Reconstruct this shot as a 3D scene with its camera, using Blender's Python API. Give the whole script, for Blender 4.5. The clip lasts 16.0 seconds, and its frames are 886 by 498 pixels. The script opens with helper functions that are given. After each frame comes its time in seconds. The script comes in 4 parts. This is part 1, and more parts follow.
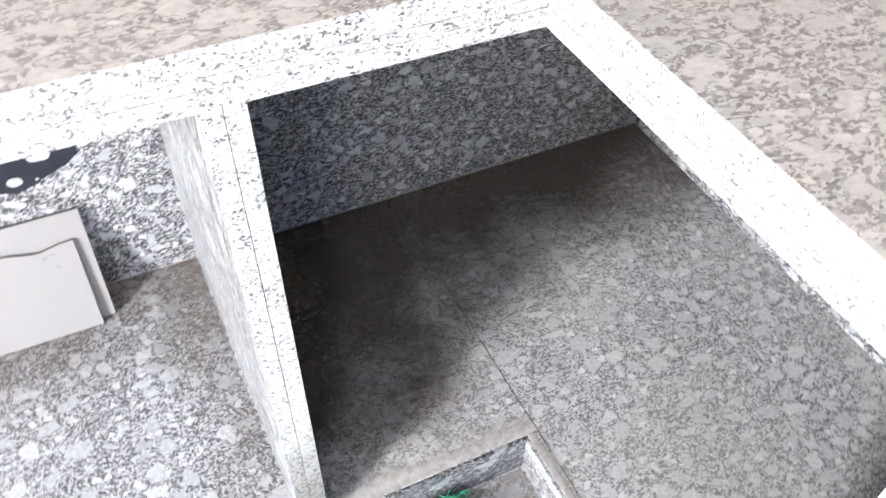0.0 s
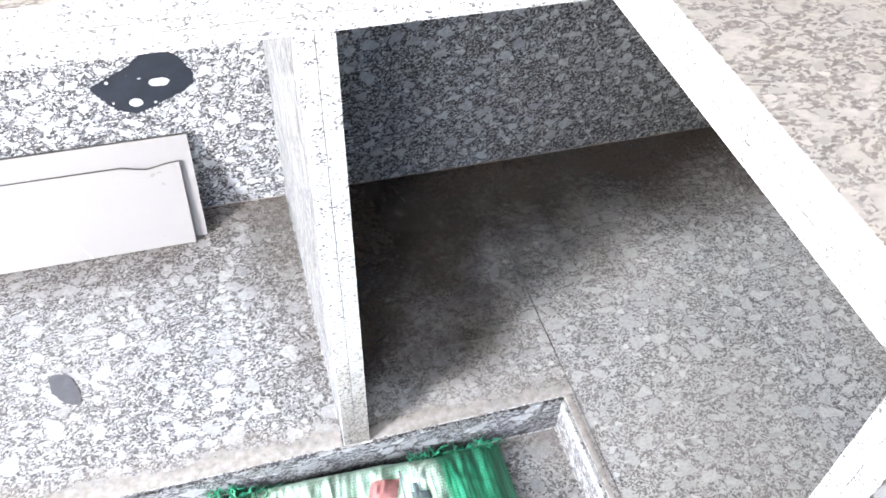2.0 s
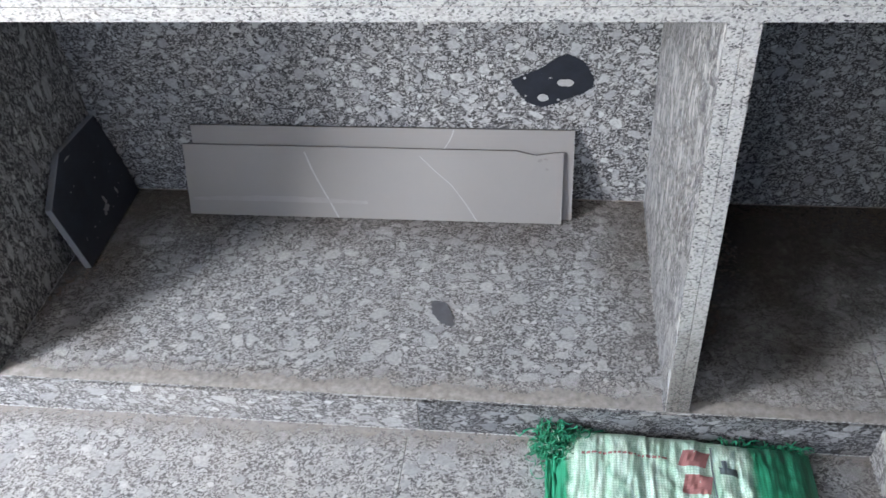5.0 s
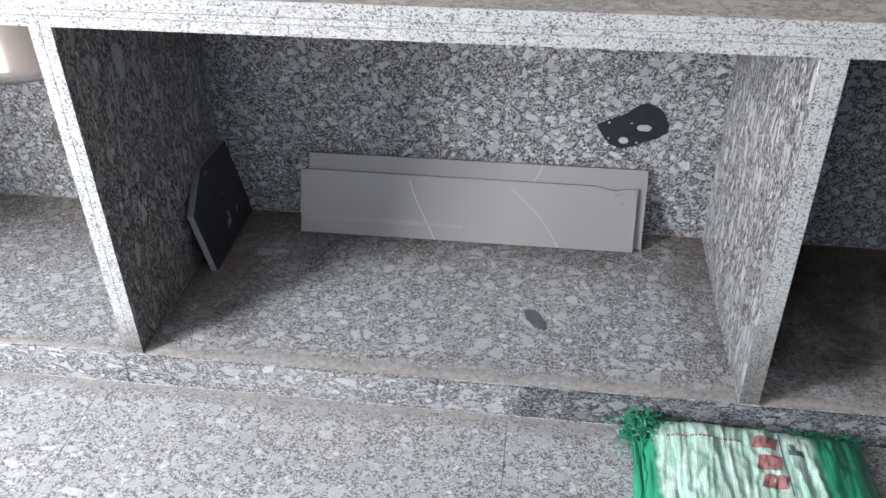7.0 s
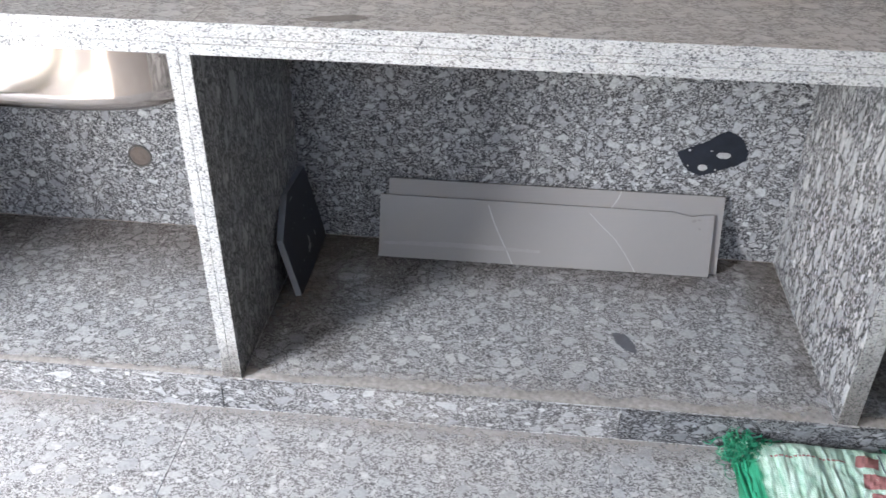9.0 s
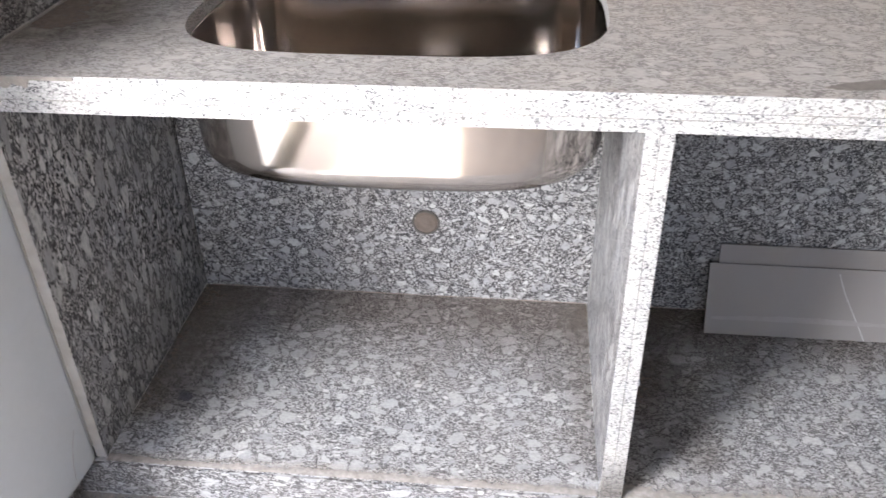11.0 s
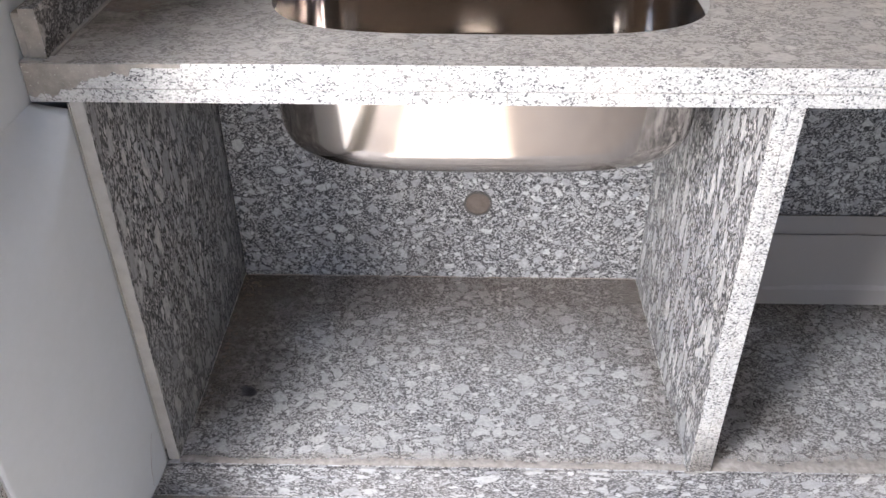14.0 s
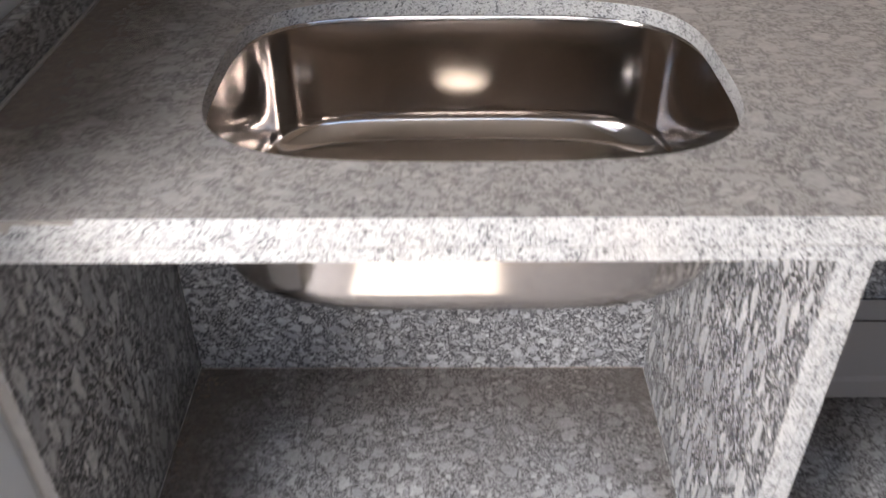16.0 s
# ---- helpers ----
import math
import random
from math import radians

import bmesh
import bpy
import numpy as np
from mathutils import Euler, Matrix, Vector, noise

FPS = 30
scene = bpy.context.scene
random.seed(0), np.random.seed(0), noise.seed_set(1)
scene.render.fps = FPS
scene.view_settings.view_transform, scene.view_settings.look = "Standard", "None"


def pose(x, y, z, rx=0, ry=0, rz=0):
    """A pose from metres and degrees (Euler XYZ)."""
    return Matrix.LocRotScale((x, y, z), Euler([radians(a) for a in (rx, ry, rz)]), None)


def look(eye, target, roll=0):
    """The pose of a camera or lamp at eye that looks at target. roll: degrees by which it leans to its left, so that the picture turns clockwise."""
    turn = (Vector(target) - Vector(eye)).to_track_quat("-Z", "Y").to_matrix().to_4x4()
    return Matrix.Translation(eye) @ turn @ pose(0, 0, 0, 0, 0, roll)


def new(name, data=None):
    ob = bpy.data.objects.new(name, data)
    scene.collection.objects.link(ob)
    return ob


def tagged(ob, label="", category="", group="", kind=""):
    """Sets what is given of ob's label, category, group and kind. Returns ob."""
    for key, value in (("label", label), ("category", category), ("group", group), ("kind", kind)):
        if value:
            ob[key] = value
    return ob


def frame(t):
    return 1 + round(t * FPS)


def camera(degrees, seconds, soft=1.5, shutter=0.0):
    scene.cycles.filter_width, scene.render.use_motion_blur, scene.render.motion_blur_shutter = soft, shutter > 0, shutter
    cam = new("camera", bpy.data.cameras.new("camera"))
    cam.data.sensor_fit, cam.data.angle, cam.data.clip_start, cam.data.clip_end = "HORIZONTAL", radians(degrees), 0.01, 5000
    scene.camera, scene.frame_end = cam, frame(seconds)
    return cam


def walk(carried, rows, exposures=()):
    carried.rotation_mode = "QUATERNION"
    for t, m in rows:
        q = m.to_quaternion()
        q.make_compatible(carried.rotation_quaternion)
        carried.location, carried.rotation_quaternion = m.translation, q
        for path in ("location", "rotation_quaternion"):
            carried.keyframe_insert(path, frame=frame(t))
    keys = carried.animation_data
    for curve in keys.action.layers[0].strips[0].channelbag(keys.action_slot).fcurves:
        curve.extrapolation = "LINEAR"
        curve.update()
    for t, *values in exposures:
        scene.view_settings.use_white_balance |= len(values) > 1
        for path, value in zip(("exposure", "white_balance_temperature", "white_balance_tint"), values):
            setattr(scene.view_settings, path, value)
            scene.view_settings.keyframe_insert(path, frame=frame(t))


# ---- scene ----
cam = camera(55.4, 16.0, shutter=0.35)
PATH = [
    (0, (0.007, 0.049, 1.196), (0.637, 1.274, -0.254), 2.0),
    (0.2, (0.036, 0.037, 1.194), (0.589, 1.297, -0.257), 3.8),
    (0.5, (0.049, 0.04, 1.197), (0.524, 1.32, -0.264), 3.4),
    (1, (0.04, 0.014, 1.2), (0.473, 1.304, -0.266), 3.3),
    (1.5, (0.034, -0.019, 1.202), (0.463, 1.268, -0.267), 3.2),
    (2, (0.007, -0.064, 1.22), (0.434, 1.233, -0.242), 3.2),
    (2.5, (-0.019, -0.113, 1.22), (0.407, 1.192, -0.233), 3.3),
    (3, (-0.059, -0.14, 1.231), (0.352, 1.205, -0.191), 6.0),
    (3.2, (-0.079, -0.152, 1.245), (0.231, 1.219, -0.178), 3.9),
    (3.5, (-0.082, -0.185, 1.242), (0.061, 1.234, -0.16), 1.9),
    (3.8, (-0.078, -0.201, 1.252), (-0.159, 1.228, -0.145), -2.4),
    (4, (-0.082, -0.213, 1.252), (-0.247, 1.217, -0.136), -4.0),
    (4.5, (-0.081, -0.248, 1.258), (-0.304, 1.197, -0.107), -4.3),
    (5, (-0.121, -0.31, 1.259), (-0.365, 1.159, -0.076), -4.4),
    (5.2, (-0.148, -0.336, 1.26), (-0.392, 1.139, -0.068), -4.3),
    (7.3, (-0.338, -0.649, 1.3), (-0.553, 0.972, 0.149), -0.4),
    (7.5, (-0.35, -0.66, 1.303), (-0.563, 0.966, 0.157), -0.3),
    (8, (-0.408, -0.665, 1.305), (-0.607, 0.962, 0.159), -0.2),
    (8.5, (-0.478, -0.67, 1.316), (-0.658, 0.968, 0.182), 0.2),
    (9, (-0.577, -0.67, 1.309), (-0.735, 0.978, 0.186), 0.6),
    (9.5, (-0.724, -0.653, 1.299), (-0.877, 0.999, 0.182), 0.9),
    (9.8, (-0.856, -0.607, 1.276), (-1.037, 1.051, 0.173), 0.5),
    (10, (-0.961, -0.523, 1.279), (-1.148, 1.126, 0.163), 0.2),
    (10.2, (-1.038, -0.47, 1.29), (-1.262, 1.178, 0.179), -0.6),
    (12.3, (-1.524, -0.413, 1.28), (-1.633, 1.237, 0.155), -1.6),
    (12.5, (-1.523, -0.411, 1.282), (-1.628, 1.236, 0.152), -1.5),
    (13, (-1.524, -0.403, 1.281), (-1.615, 1.237, 0.141), -1.2),
    (13.5, (-1.535, -0.403, 1.283), (-1.604, 1.23, 0.13), -0.8),
    (14, (-1.56, -0.416, 1.283), (-1.598, 1.214, 0.125), -0.1),
    (14.5, (-1.579, -0.432, 1.296), (-1.587, 1.201, 0.141), 0.5),
    (14.7, (-1.585, -0.442, 1.304), (-1.587, 1.193, 0.152), 0.5),
    (15, (-1.58, -0.434, 1.308), (-1.587, 1.196, 0.149), 0.4),
    (15.5, (-1.576, -0.351, 1.308), (-1.576, 1.269, 0.136), 0.3),
    (15.7, (-1.578, -0.261, 1.308), (-1.569, 1.355, 0.129), 0.3),
    (15.8, (-1.57, -0.223, 1.315), (-1.567, 1.397, 0.143), 0.2),
    (16, (-1.548, -0.094, 1.327), (-1.561, 1.506, 0.127), -0.5),
]
EXPOSURES = [(0.0, 6.13, 6600, 10), (0.5, 6.36, 6580, 9), (2.9, 6.34, 6580, 9), (3.2, 5.93, 6500, 9), (3.5, 5.33, 6450, 8), (4.0, 4.93, 6450, 8), (5.0, 4.83, 6450, 8), (9.0, 4.73, 6450, 9),
             (10.0, 5.03, 6750, 12), (10.3, 5.00, 6750, 12), (12.3, 4.66, 6750, 12), (15.5, 4.61, 6750, 12), (16.0, 4.28, 6900, 13)]
walk(cam, [(t, look(eye, target, roll)) for t, eye, target, roll in PATH], EXPOSURES)

# ---- world, sun, daylight through the openings ----
world = bpy.data.worlds.new("sky")
scene.world = world
world.use_nodes = True
wn = world.node_tree.nodes
sky = wn.new("ShaderNodeTexSky")
sky.sky_type, sky.sun_disc = "NISHITA", False
sky.sun_elevation, sky.sun_rotation = radians(66.5), radians(-100)
world.node_tree.links.new(sky.outputs[0], wn["Background"].inputs[0])
wn["Background"].inputs[1].default_value = 0.07
sun = new("sun", bpy.data.lights.new("sun", "SUN"))
sun.data.energy, sun.data.angle, sun.data.color = 1.5, radians(0.5), (1.0, 0.95, 0.87)
sun.matrix_world = look((-5.0, 0.9, 11.6), (0.0, 0.0, 0.0))


def opening_light(name, m, w, h, watts, colour):
    lamp = bpy.data.lights.new(name, "AREA")
    lamp.shape, lamp.size, lamp.size_y, lamp.energy, lamp.color = "RECTANGLE", w, h, watts, colour
    ob = new(name, lamp)
    ob.matrix_world = m
    return ob


DOOR_Y0, DOOR_Y1 = -1.45, 0.262
opening_light("door_daylight", look((-2.85, -0.98, 1.36), (0.0, 0.55, 0.5)), 0.62, 1.5, 6.6, (0.97, 0.97, 0.985))
opening_light("window_daylight", look((-1.60, -3.32, 2.10), (-1.60, 0.0, 1.7)), 0.76, 1.0, 1.2, (1.0, 0.97, 0.93))


# ---- materials ----
def material(name):
    m = bpy.data.materials.new(name)
    m.use_nodes = True
    t = m.node_tree
    return m, t, t.nodes["Principled BSDF"]


def node(t, kind, inputs=None, **props):
    n = t.nodes.new("ShaderNode" + kind)
    for k, v in props.items():
        setattr(n, k, v)
    for k, v in (inputs or {}).items():
        if isinstance(v, bpy.types.NodeSocket):
            t.links.new(v, n.inputs[k])
        else:
            n.inputs[k].default_value = v
    return n


def maths(t, op, a, b=0.0, clamp=False):
    return node(t, "Math", {0: a, 1: b}, operation=op, use_clamp=clamp).outputs[0]


def span(t, v, a, b, c=0.0, d=1.0, smooth=False):
    return node(t, "MapRange", {"Value": v, "From Min": a, "From Max": b, "To Min": c, "To Max": d},
                interpolation_type="SMOOTHSTEP" if smooth else "LINEAR").outputs[0]


def blend(t, fac, a, b, mode="MIX"):
    n = node(t, "Mix", {"Factor": fac}, data_type="RGBA", blend_type=mode)
    for s, v in ((n.inputs[6], a), (n.inputs[7], b)):
        if isinstance(v, bpy.types.NodeSocket):
            t.links.new(v, s)
        else:
            s.default_value = (*v, 1.0)
    return n.outputs[2]


def ramp(t, fac, stops):
    n = node(t, "ValToRGB", {"Fac": fac})
    e = n.color_ramp.elements
    while len(e) < len(stops):
        e.new(0.5)
    for el, (p, c) in zip(e, stops):
        el.position, el.color = p, (*c, 1.0)
    return n.outputs[0]


def coords(t, scale=(1, 1, 1), shift=(0, 0, 0), turn=(0, 0, 0)):
    tc = node(t, "TexCoord")
    return node(t, "Mapping", {"Vector": tc.outputs["Object"], "Scale": scale, "Location": shift, "Rotation": turn}).outputs[0]


def noise_tex(t, v, scale, detail=2.0, rough=0.5):
    return node(t, "TexNoise", {"Vector": v, "Scale": scale, "Detail": detail, "Roughness": rough})


def bump(t, p, height, strength, distance):
    t.links.new(node(t, "Bump", {"Height": height, "Strength": strength, "Distance": distance}).outputs[0], p.inputs["Normal"])


def granite(name, squash=(1, 1, 1), shift=(0, 0, 0), clast=1.0, lift=0.0, dust=0.2, dust_colour=(0.36, 0.30, 0.26), rough=0.28, tint=(1, 1, 1), haze=0.0, flow=(0, 0, 0)):
    """Porphyritic grey granite: angular pale feldspar clasts of two sizes in a fine black-and-white matrix, with some building dust on it."""
    m, t, p = material(name)
    v = coords(t, squash, shift, flow)
    w1 = noise_tex(t, v, 48.0, 2.0)
    w2 = noise_tex(t, v, 190.0, 1.0)
    off = node(t, "VectorMath", {0: w1.outputs["Color"], 1: (0.5, 0.5, 0.5)}, operation="SUBTRACT").outputs[0]
    off2 = node(t, "VectorMath", {0: w2.outputs["Color"], 1: (0.5, 0.5, 0.5)}, operation="SUBTRACT").outputs[0]
    va = node(t, "VectorMath", {0: off, 1: (0.012, 0.012, 0.012), 2: v}, operation="MULTIPLY_ADD").outputs[0]
    vb = node(t, "VectorMath", {0: off2, 1: (0.0055, 0.0055, 0.0055), 2: va}, operation="MULTIPLY_ADD").outputs[0]

    def clasts(scale, share, gap0, gap1, where):
        cell = node(t, "TexVoronoi", {"Vector": where, "Scale": scale})
        edge = node(t, "TexVoronoi", {"Vector": where, "Scale": scale}, feature="DISTANCE_TO_EDGE")
        c = node(t, "SeparateColor", {"Color": cell.outputs["Color"]})
        keep = maths(t, "LESS_THAN", c.outputs[0], share)
        lim = span(t, c.outputs[1], 0.0, 1.0, gap0, gap1)
        body = span(t, maths(t, "SUBTRACT", edge.outputs["Distance"], lim), -0.03, 0.035, smooth=True)
        return maths(t, "MULTIPLY", body, keep), c.outputs[2]
    big, big_c = clasts(34.0 / clast, 0.78, 0.10, 0.34, vb)
    mid, mid_c = clasts(92.0 / clast, 0.34, 0.08, 0.30, vb)
    # matrix: grains a few millimetres long, black biotite, grey quartz, white feldspar
    grains = node(t, "TexVoronoi", {"Vector": vb, "Scale": 360.0})
    g = node(t, "SeparateColor", {"Color": grains.outputs["Color"]})
    wide = noise_tex(t, v, 60.0, 2.0, 0.5)
    fine = noise_tex(t, vb, 420.0, 2.0, 0.7)
    k = maths(t, "ADD", maths(t, "MULTIPLY", g.outputs[0], 0.62), maths(t, "MULTIPLY", fine.outputs["Fac"], 0.38))
    k = maths(t, "ADD", maths(t, "ADD", k, lift), maths(t, "MULTIPLY", maths(t, "SUBTRACT", wide.outputs["Fac"], 0.5), 0.20))
    grain = ramp(t, k, [(0.30, (0.016, 0.016, 0.019)), (0.45, (0.062, 0.063, 0.068)), (0.57, (0.16, 0.16, 0.165)), (0.72, (0.37, 0.367, 0.36))])
    inner = noise_tex(t, v, 150.0, 3.0, 0.65)
    soft = span(t, inner.outputs["Fac"], 0.34, 0.60)
    pale = blend(t, big_c, (0.28, 0.285, 0.292), (0.47, 0.468, 0.46))
    pale = blend(t, soft, blend(t, 0.45, pale, (0.10, 0.10, 0.105)), pale)
    pale_s = blend(t, mid_c, (0.20, 0.202, 0.206), (0.50, 0.497, 0.49))
    c = blend(t, mid, grain, pale_s)
    c = blend(t, big, c, pale)
    c = blend(t, 1.0, c, tint, "MULTIPLY")
    drift = noise_tex(t, coords(t), 3.2, 5.0, 0.6)
    film = noise_tex(t, coords(t), 34.0, 4.0, 0.7)
    d = maths(t, "MULTIPLY", span(t, drift.outputs["Fac"], 0.36, 0.68), span(t, film.outputs["Fac"], 0.2, 0.75, 0.45, 1.0))
    d = maths(t, "MULTIPLY", d, dust, True)
    c = blend(t, d, c, dust_colour)
    c = blend(t, span(t, film.outputs["Fac"], 0.3, 0.7, haze * 0.6, haze * 1.4), c, [0.5 * x + 0.27 for x in dust_colour])
    t.links.new(c, p.inputs["Base Color"])
    t.links.new(span(t, maths(t, "ADD", d, maths(t, "MULTIPLY", film.outputs["Fac"], 0.25)), 0.0, 1.0, rough, 0.85), p.inputs["Roughness"])
    p.inputs["Specular IOR Level"].default_value = 0.35
    bump(t, p, maths(t, "ADD", fine.outputs["Fac"], film.outputs["Fac"]), 0.12, 0.0015)
    return m


def sawn_edge(name, tint=(1, 1, 1), dust=0.25):
    """Sawn granite edge: bright, nearly white stone with scattered small black flecks and dull grey grains."""
    m, t, p = material(name)
    v = coords(t, (1.0, 1.0, 1.25), (2.0, 3.0, 4.0))
    w = noise_tex(t, v, 130.0, 2.0)
    off = node(t, "VectorMath", {0: w.outputs["Color"], 1: (0.5, 0.5, 0.5)}, operation="SUBTRACT").outputs[0]
    vb = node(t, "VectorMath", {0: off, 1: (0.006, 0.006, 0.006), 2: v}, operation="MULTIPLY_ADD").outputs[0]
    cell = node(t, "TexVoronoi", {"Vector": vb, "Scale": 400.0})
    g = node(t, "SeparateColor", {"Color": cell.outputs["Color"]})
    patchy = noise_tex(t, v, 45.0, 3.0, 0.6)
    k = maths(t, "ADD", g.outputs[0], maths(t, "MULTIPLY", maths(t, "SUBTRACT", patchy.outputs["Fac"], 0.5), 0.75))
    c = ramp(t, k, [(0.02, (0.04, 0.04, 0.045)), (0.14, (0.13, 0.13, 0.135)), (0.28, (0.26, 0.26, 0.26)), (0.8, (0.37, 0.368, 0.36))])
    c = blend(t, 1.0, c, tint, "MULTIPLY")
    d = noise_tex(t, coords(t), 7.0, 5.0, 0.65)
    c = blend(t, span(t, d.outputs["Fac"], 0.45, 0.72, 0.0, dust), c, (0.50, 0.46, 0.42))
    t.links.new(c, p.inputs["Base Color"])
    p.inputs["Roughness"].default_value = 0.6
    bump(t, p, patchy.outputs["Fac"], 0.2, 0.001)
    return m


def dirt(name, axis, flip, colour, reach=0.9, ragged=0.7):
    """A film of trodden dirt, thick along one side of its sheet and worn away unevenly towards the other. The corner
    bay's two films also hold painted shade.
    """
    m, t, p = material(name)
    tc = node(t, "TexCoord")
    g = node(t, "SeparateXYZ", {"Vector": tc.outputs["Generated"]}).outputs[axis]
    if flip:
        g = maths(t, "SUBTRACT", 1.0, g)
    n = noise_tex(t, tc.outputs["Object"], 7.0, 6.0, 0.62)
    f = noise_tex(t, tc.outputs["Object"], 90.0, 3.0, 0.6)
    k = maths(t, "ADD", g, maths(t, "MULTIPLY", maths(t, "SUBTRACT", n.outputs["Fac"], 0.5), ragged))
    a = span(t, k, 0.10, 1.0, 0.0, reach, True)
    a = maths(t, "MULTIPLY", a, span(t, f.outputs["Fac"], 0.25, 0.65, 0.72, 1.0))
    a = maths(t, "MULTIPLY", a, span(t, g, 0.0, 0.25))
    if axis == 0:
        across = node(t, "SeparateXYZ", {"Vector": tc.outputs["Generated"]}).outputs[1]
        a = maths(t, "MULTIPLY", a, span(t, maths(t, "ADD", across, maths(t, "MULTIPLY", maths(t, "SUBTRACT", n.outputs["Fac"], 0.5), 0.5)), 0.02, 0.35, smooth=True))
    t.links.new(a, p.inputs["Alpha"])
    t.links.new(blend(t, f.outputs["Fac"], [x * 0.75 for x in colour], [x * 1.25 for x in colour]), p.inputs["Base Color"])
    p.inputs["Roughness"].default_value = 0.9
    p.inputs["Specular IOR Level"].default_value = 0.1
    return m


def plain(name, colour, rough=0.6, var=0.12, scale=9.0, metal=0.0, relief=0.06, spots=None, spot_lim=0.68, spec=0.5):
    m, t, p = material(name)
    v = coords(t)
    a, b = noise_tex(t, v, scale, 5.0, 0.6), noise_tex(t, v, scale * 22, 3.0, 0.6)
    k = maths(t, "ADD", maths(t, "MULTIPLY", a.outputs["Fac"], 0.7), maths(t, "MULTIPLY", b.outputs["Fac"], 0.3))
    c = blend(t, span(t, k, 0.3, 0.7), [x * (1 - var) for x in colour], [min(1.0, x * (1 + var)) for x in colour])
    if spots:
        s = noise_tex(t, v, scale * 6, 3.0, 0.65)
        c = blend(t, span(t, s.outputs["Fac"], spot_lim, spot_lim + 0.04), c, spots)
    t.links.new(c, p.inputs["Base Color"])
    t.links.new(span(t, k, 0.3, 0.7, max(0.03, rough - 0.08), min(1.0, rough + 0.08)), p.inputs["Roughness"])
    p.inputs["Metallic"].default_value, p.inputs["Specular IOR Level"].default_value = metal, spec
    bump(t, p, b.outputs["Fac"], relief, 0.002)
    return m


G_BACK = granite("granite_back_panel", squash=(0.95, 1.0, 1.1), dust=0.06, tint=(0.92, 0.92, 0.93), flow=(0, 0.5, 0))
G_SIDE = granite("granite_partition", squash=(1.1, 1.1, 0.48), shift=(3.1, 0.4, 0.2), dust=0.06, tint=(0.93, 0.93, 0.94))
G_DECK = granite("granite_deck", squash=(0.92, 1.08, 1.0), shift=(0.7, 2.2, 1.3), dust=0.14, dust_colour=(0.39, 0.345, 0.31), rough=0.36, haze=0.10, lift=0.06, tint=(1.08, 1.09, 1.11))
G_CORNER = granite("granite_corner_deck", squash=(0.92, 1.08, 1.0), shift=(2.7, 1.2, 1.3), dust=0.45, dust_colour=(0.36, 0.315, 0.28), rough=0.42, haze=0.18, lift=0.10, tint=(1.06, 1.06, 1.06))
G_RISER = granite("granite_riser", squash=(0.8, 1.0, 1.2), shift=(5.2, 0.1, 0.9), dust=0.25, dust_colour=(0.44, 0.40, 0.37), haze=0.03, tint=(0.93, 0.93, 0.95), flow=(0, 0.35, 0))
G_RISER_CLEAN = granite("granite_riser_clean", squash=(0.8, 1.0, 1.2), shift=(5.2, 0.1, 0.9), dust=0.06, tint=(0.68, 0.69, 0.72), flow=(0, 0.35, 0))
G_TOP = granite("granite_worktop", squash=(0.72, 1.05, 1.0), shift=(1.9, 6.0, 0.4), dust=0.30, dust_colour=(0.55, 0.48, 0.42), rough=0.38, haze=0.28, lift=0.09, tint=(1.0, 0.985, 0.965))
G_FLOOR = granite("granite_floor", squash=(0.92, 1.05, 1.0), shift=(8.3, 1.2, 2.4), dust=0.20, rough=0.36, haze=0.14, lift=0.11, tint=(1.22, 1.23, 1.25))
G_EDGE = sawn_edge("granite_sawn_edge")
G_DUSTY = granite("granite_under_cement_dust", squash=(0.9, 1.0, 1.0), shift=(4.4, 1.7, 0.3), lift=0.05, dust=1.5, dust_colour=(0.43, 0.395, 0.365), rough=0.5)
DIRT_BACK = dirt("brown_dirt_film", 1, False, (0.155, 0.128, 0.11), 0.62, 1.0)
# brown dirt taken darker to paint in the corner bay's shade
CORNER_DIRT_SHADE = dirt("dark_brown_dirt_and_shade_film", 1, False, (0.09, 0.073, 0.063), 0.95, 0.9)
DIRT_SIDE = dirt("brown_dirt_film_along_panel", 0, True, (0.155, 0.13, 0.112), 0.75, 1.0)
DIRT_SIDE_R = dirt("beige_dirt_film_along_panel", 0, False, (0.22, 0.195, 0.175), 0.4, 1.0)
DIRT_EDGE = dirt("brown_dirt_on_sawn_edge", 2, True, (0.13, 0.11, 0.095), 0.6, 1.2)
DUST_FRONT = dirt("beige_cement_dust", 1, True, (0.40, 0.37, 0.345), 0.85, 0.9)
DUST_RETURN = dirt("beige_cement_dust_on_return", 0, True, (0.33, 0.305, 0.28), 0.85, 0.4)
# same dark colour: dirt plus painted shade beside the divider
CORNER_SIDE_DIRT_SHADE = dirt("dark_brown_dirt_and_shade_along_panel", 0, True, (0.09, 0.073, 0.063), 0.95, 0.9)
DIRT_TOP = dirt("brown_dirt_on_worktop", 0, True, (0.18, 0.15, 0.13), 0.85, 0.8)
DIRT_FLOOR = dirt("beige_dirt_film", 1, False, (0.36, 0.335, 0.315), 0.6, 1.1)
SCREED = plain("cement_screed", (0.34, 0.31, 0.285), 0.9, 0.2, 6.0, relief=0.2)
PLUG = plain("old_cement", (0.115, 0.092, 0.078), 0.9, 0.3, 60.0, relief=0.4)
MORTAR = plain("cement_mortar", (0.27, 0.258, 0.245), 0.9, 0.22, 30.0, relief=0.3)
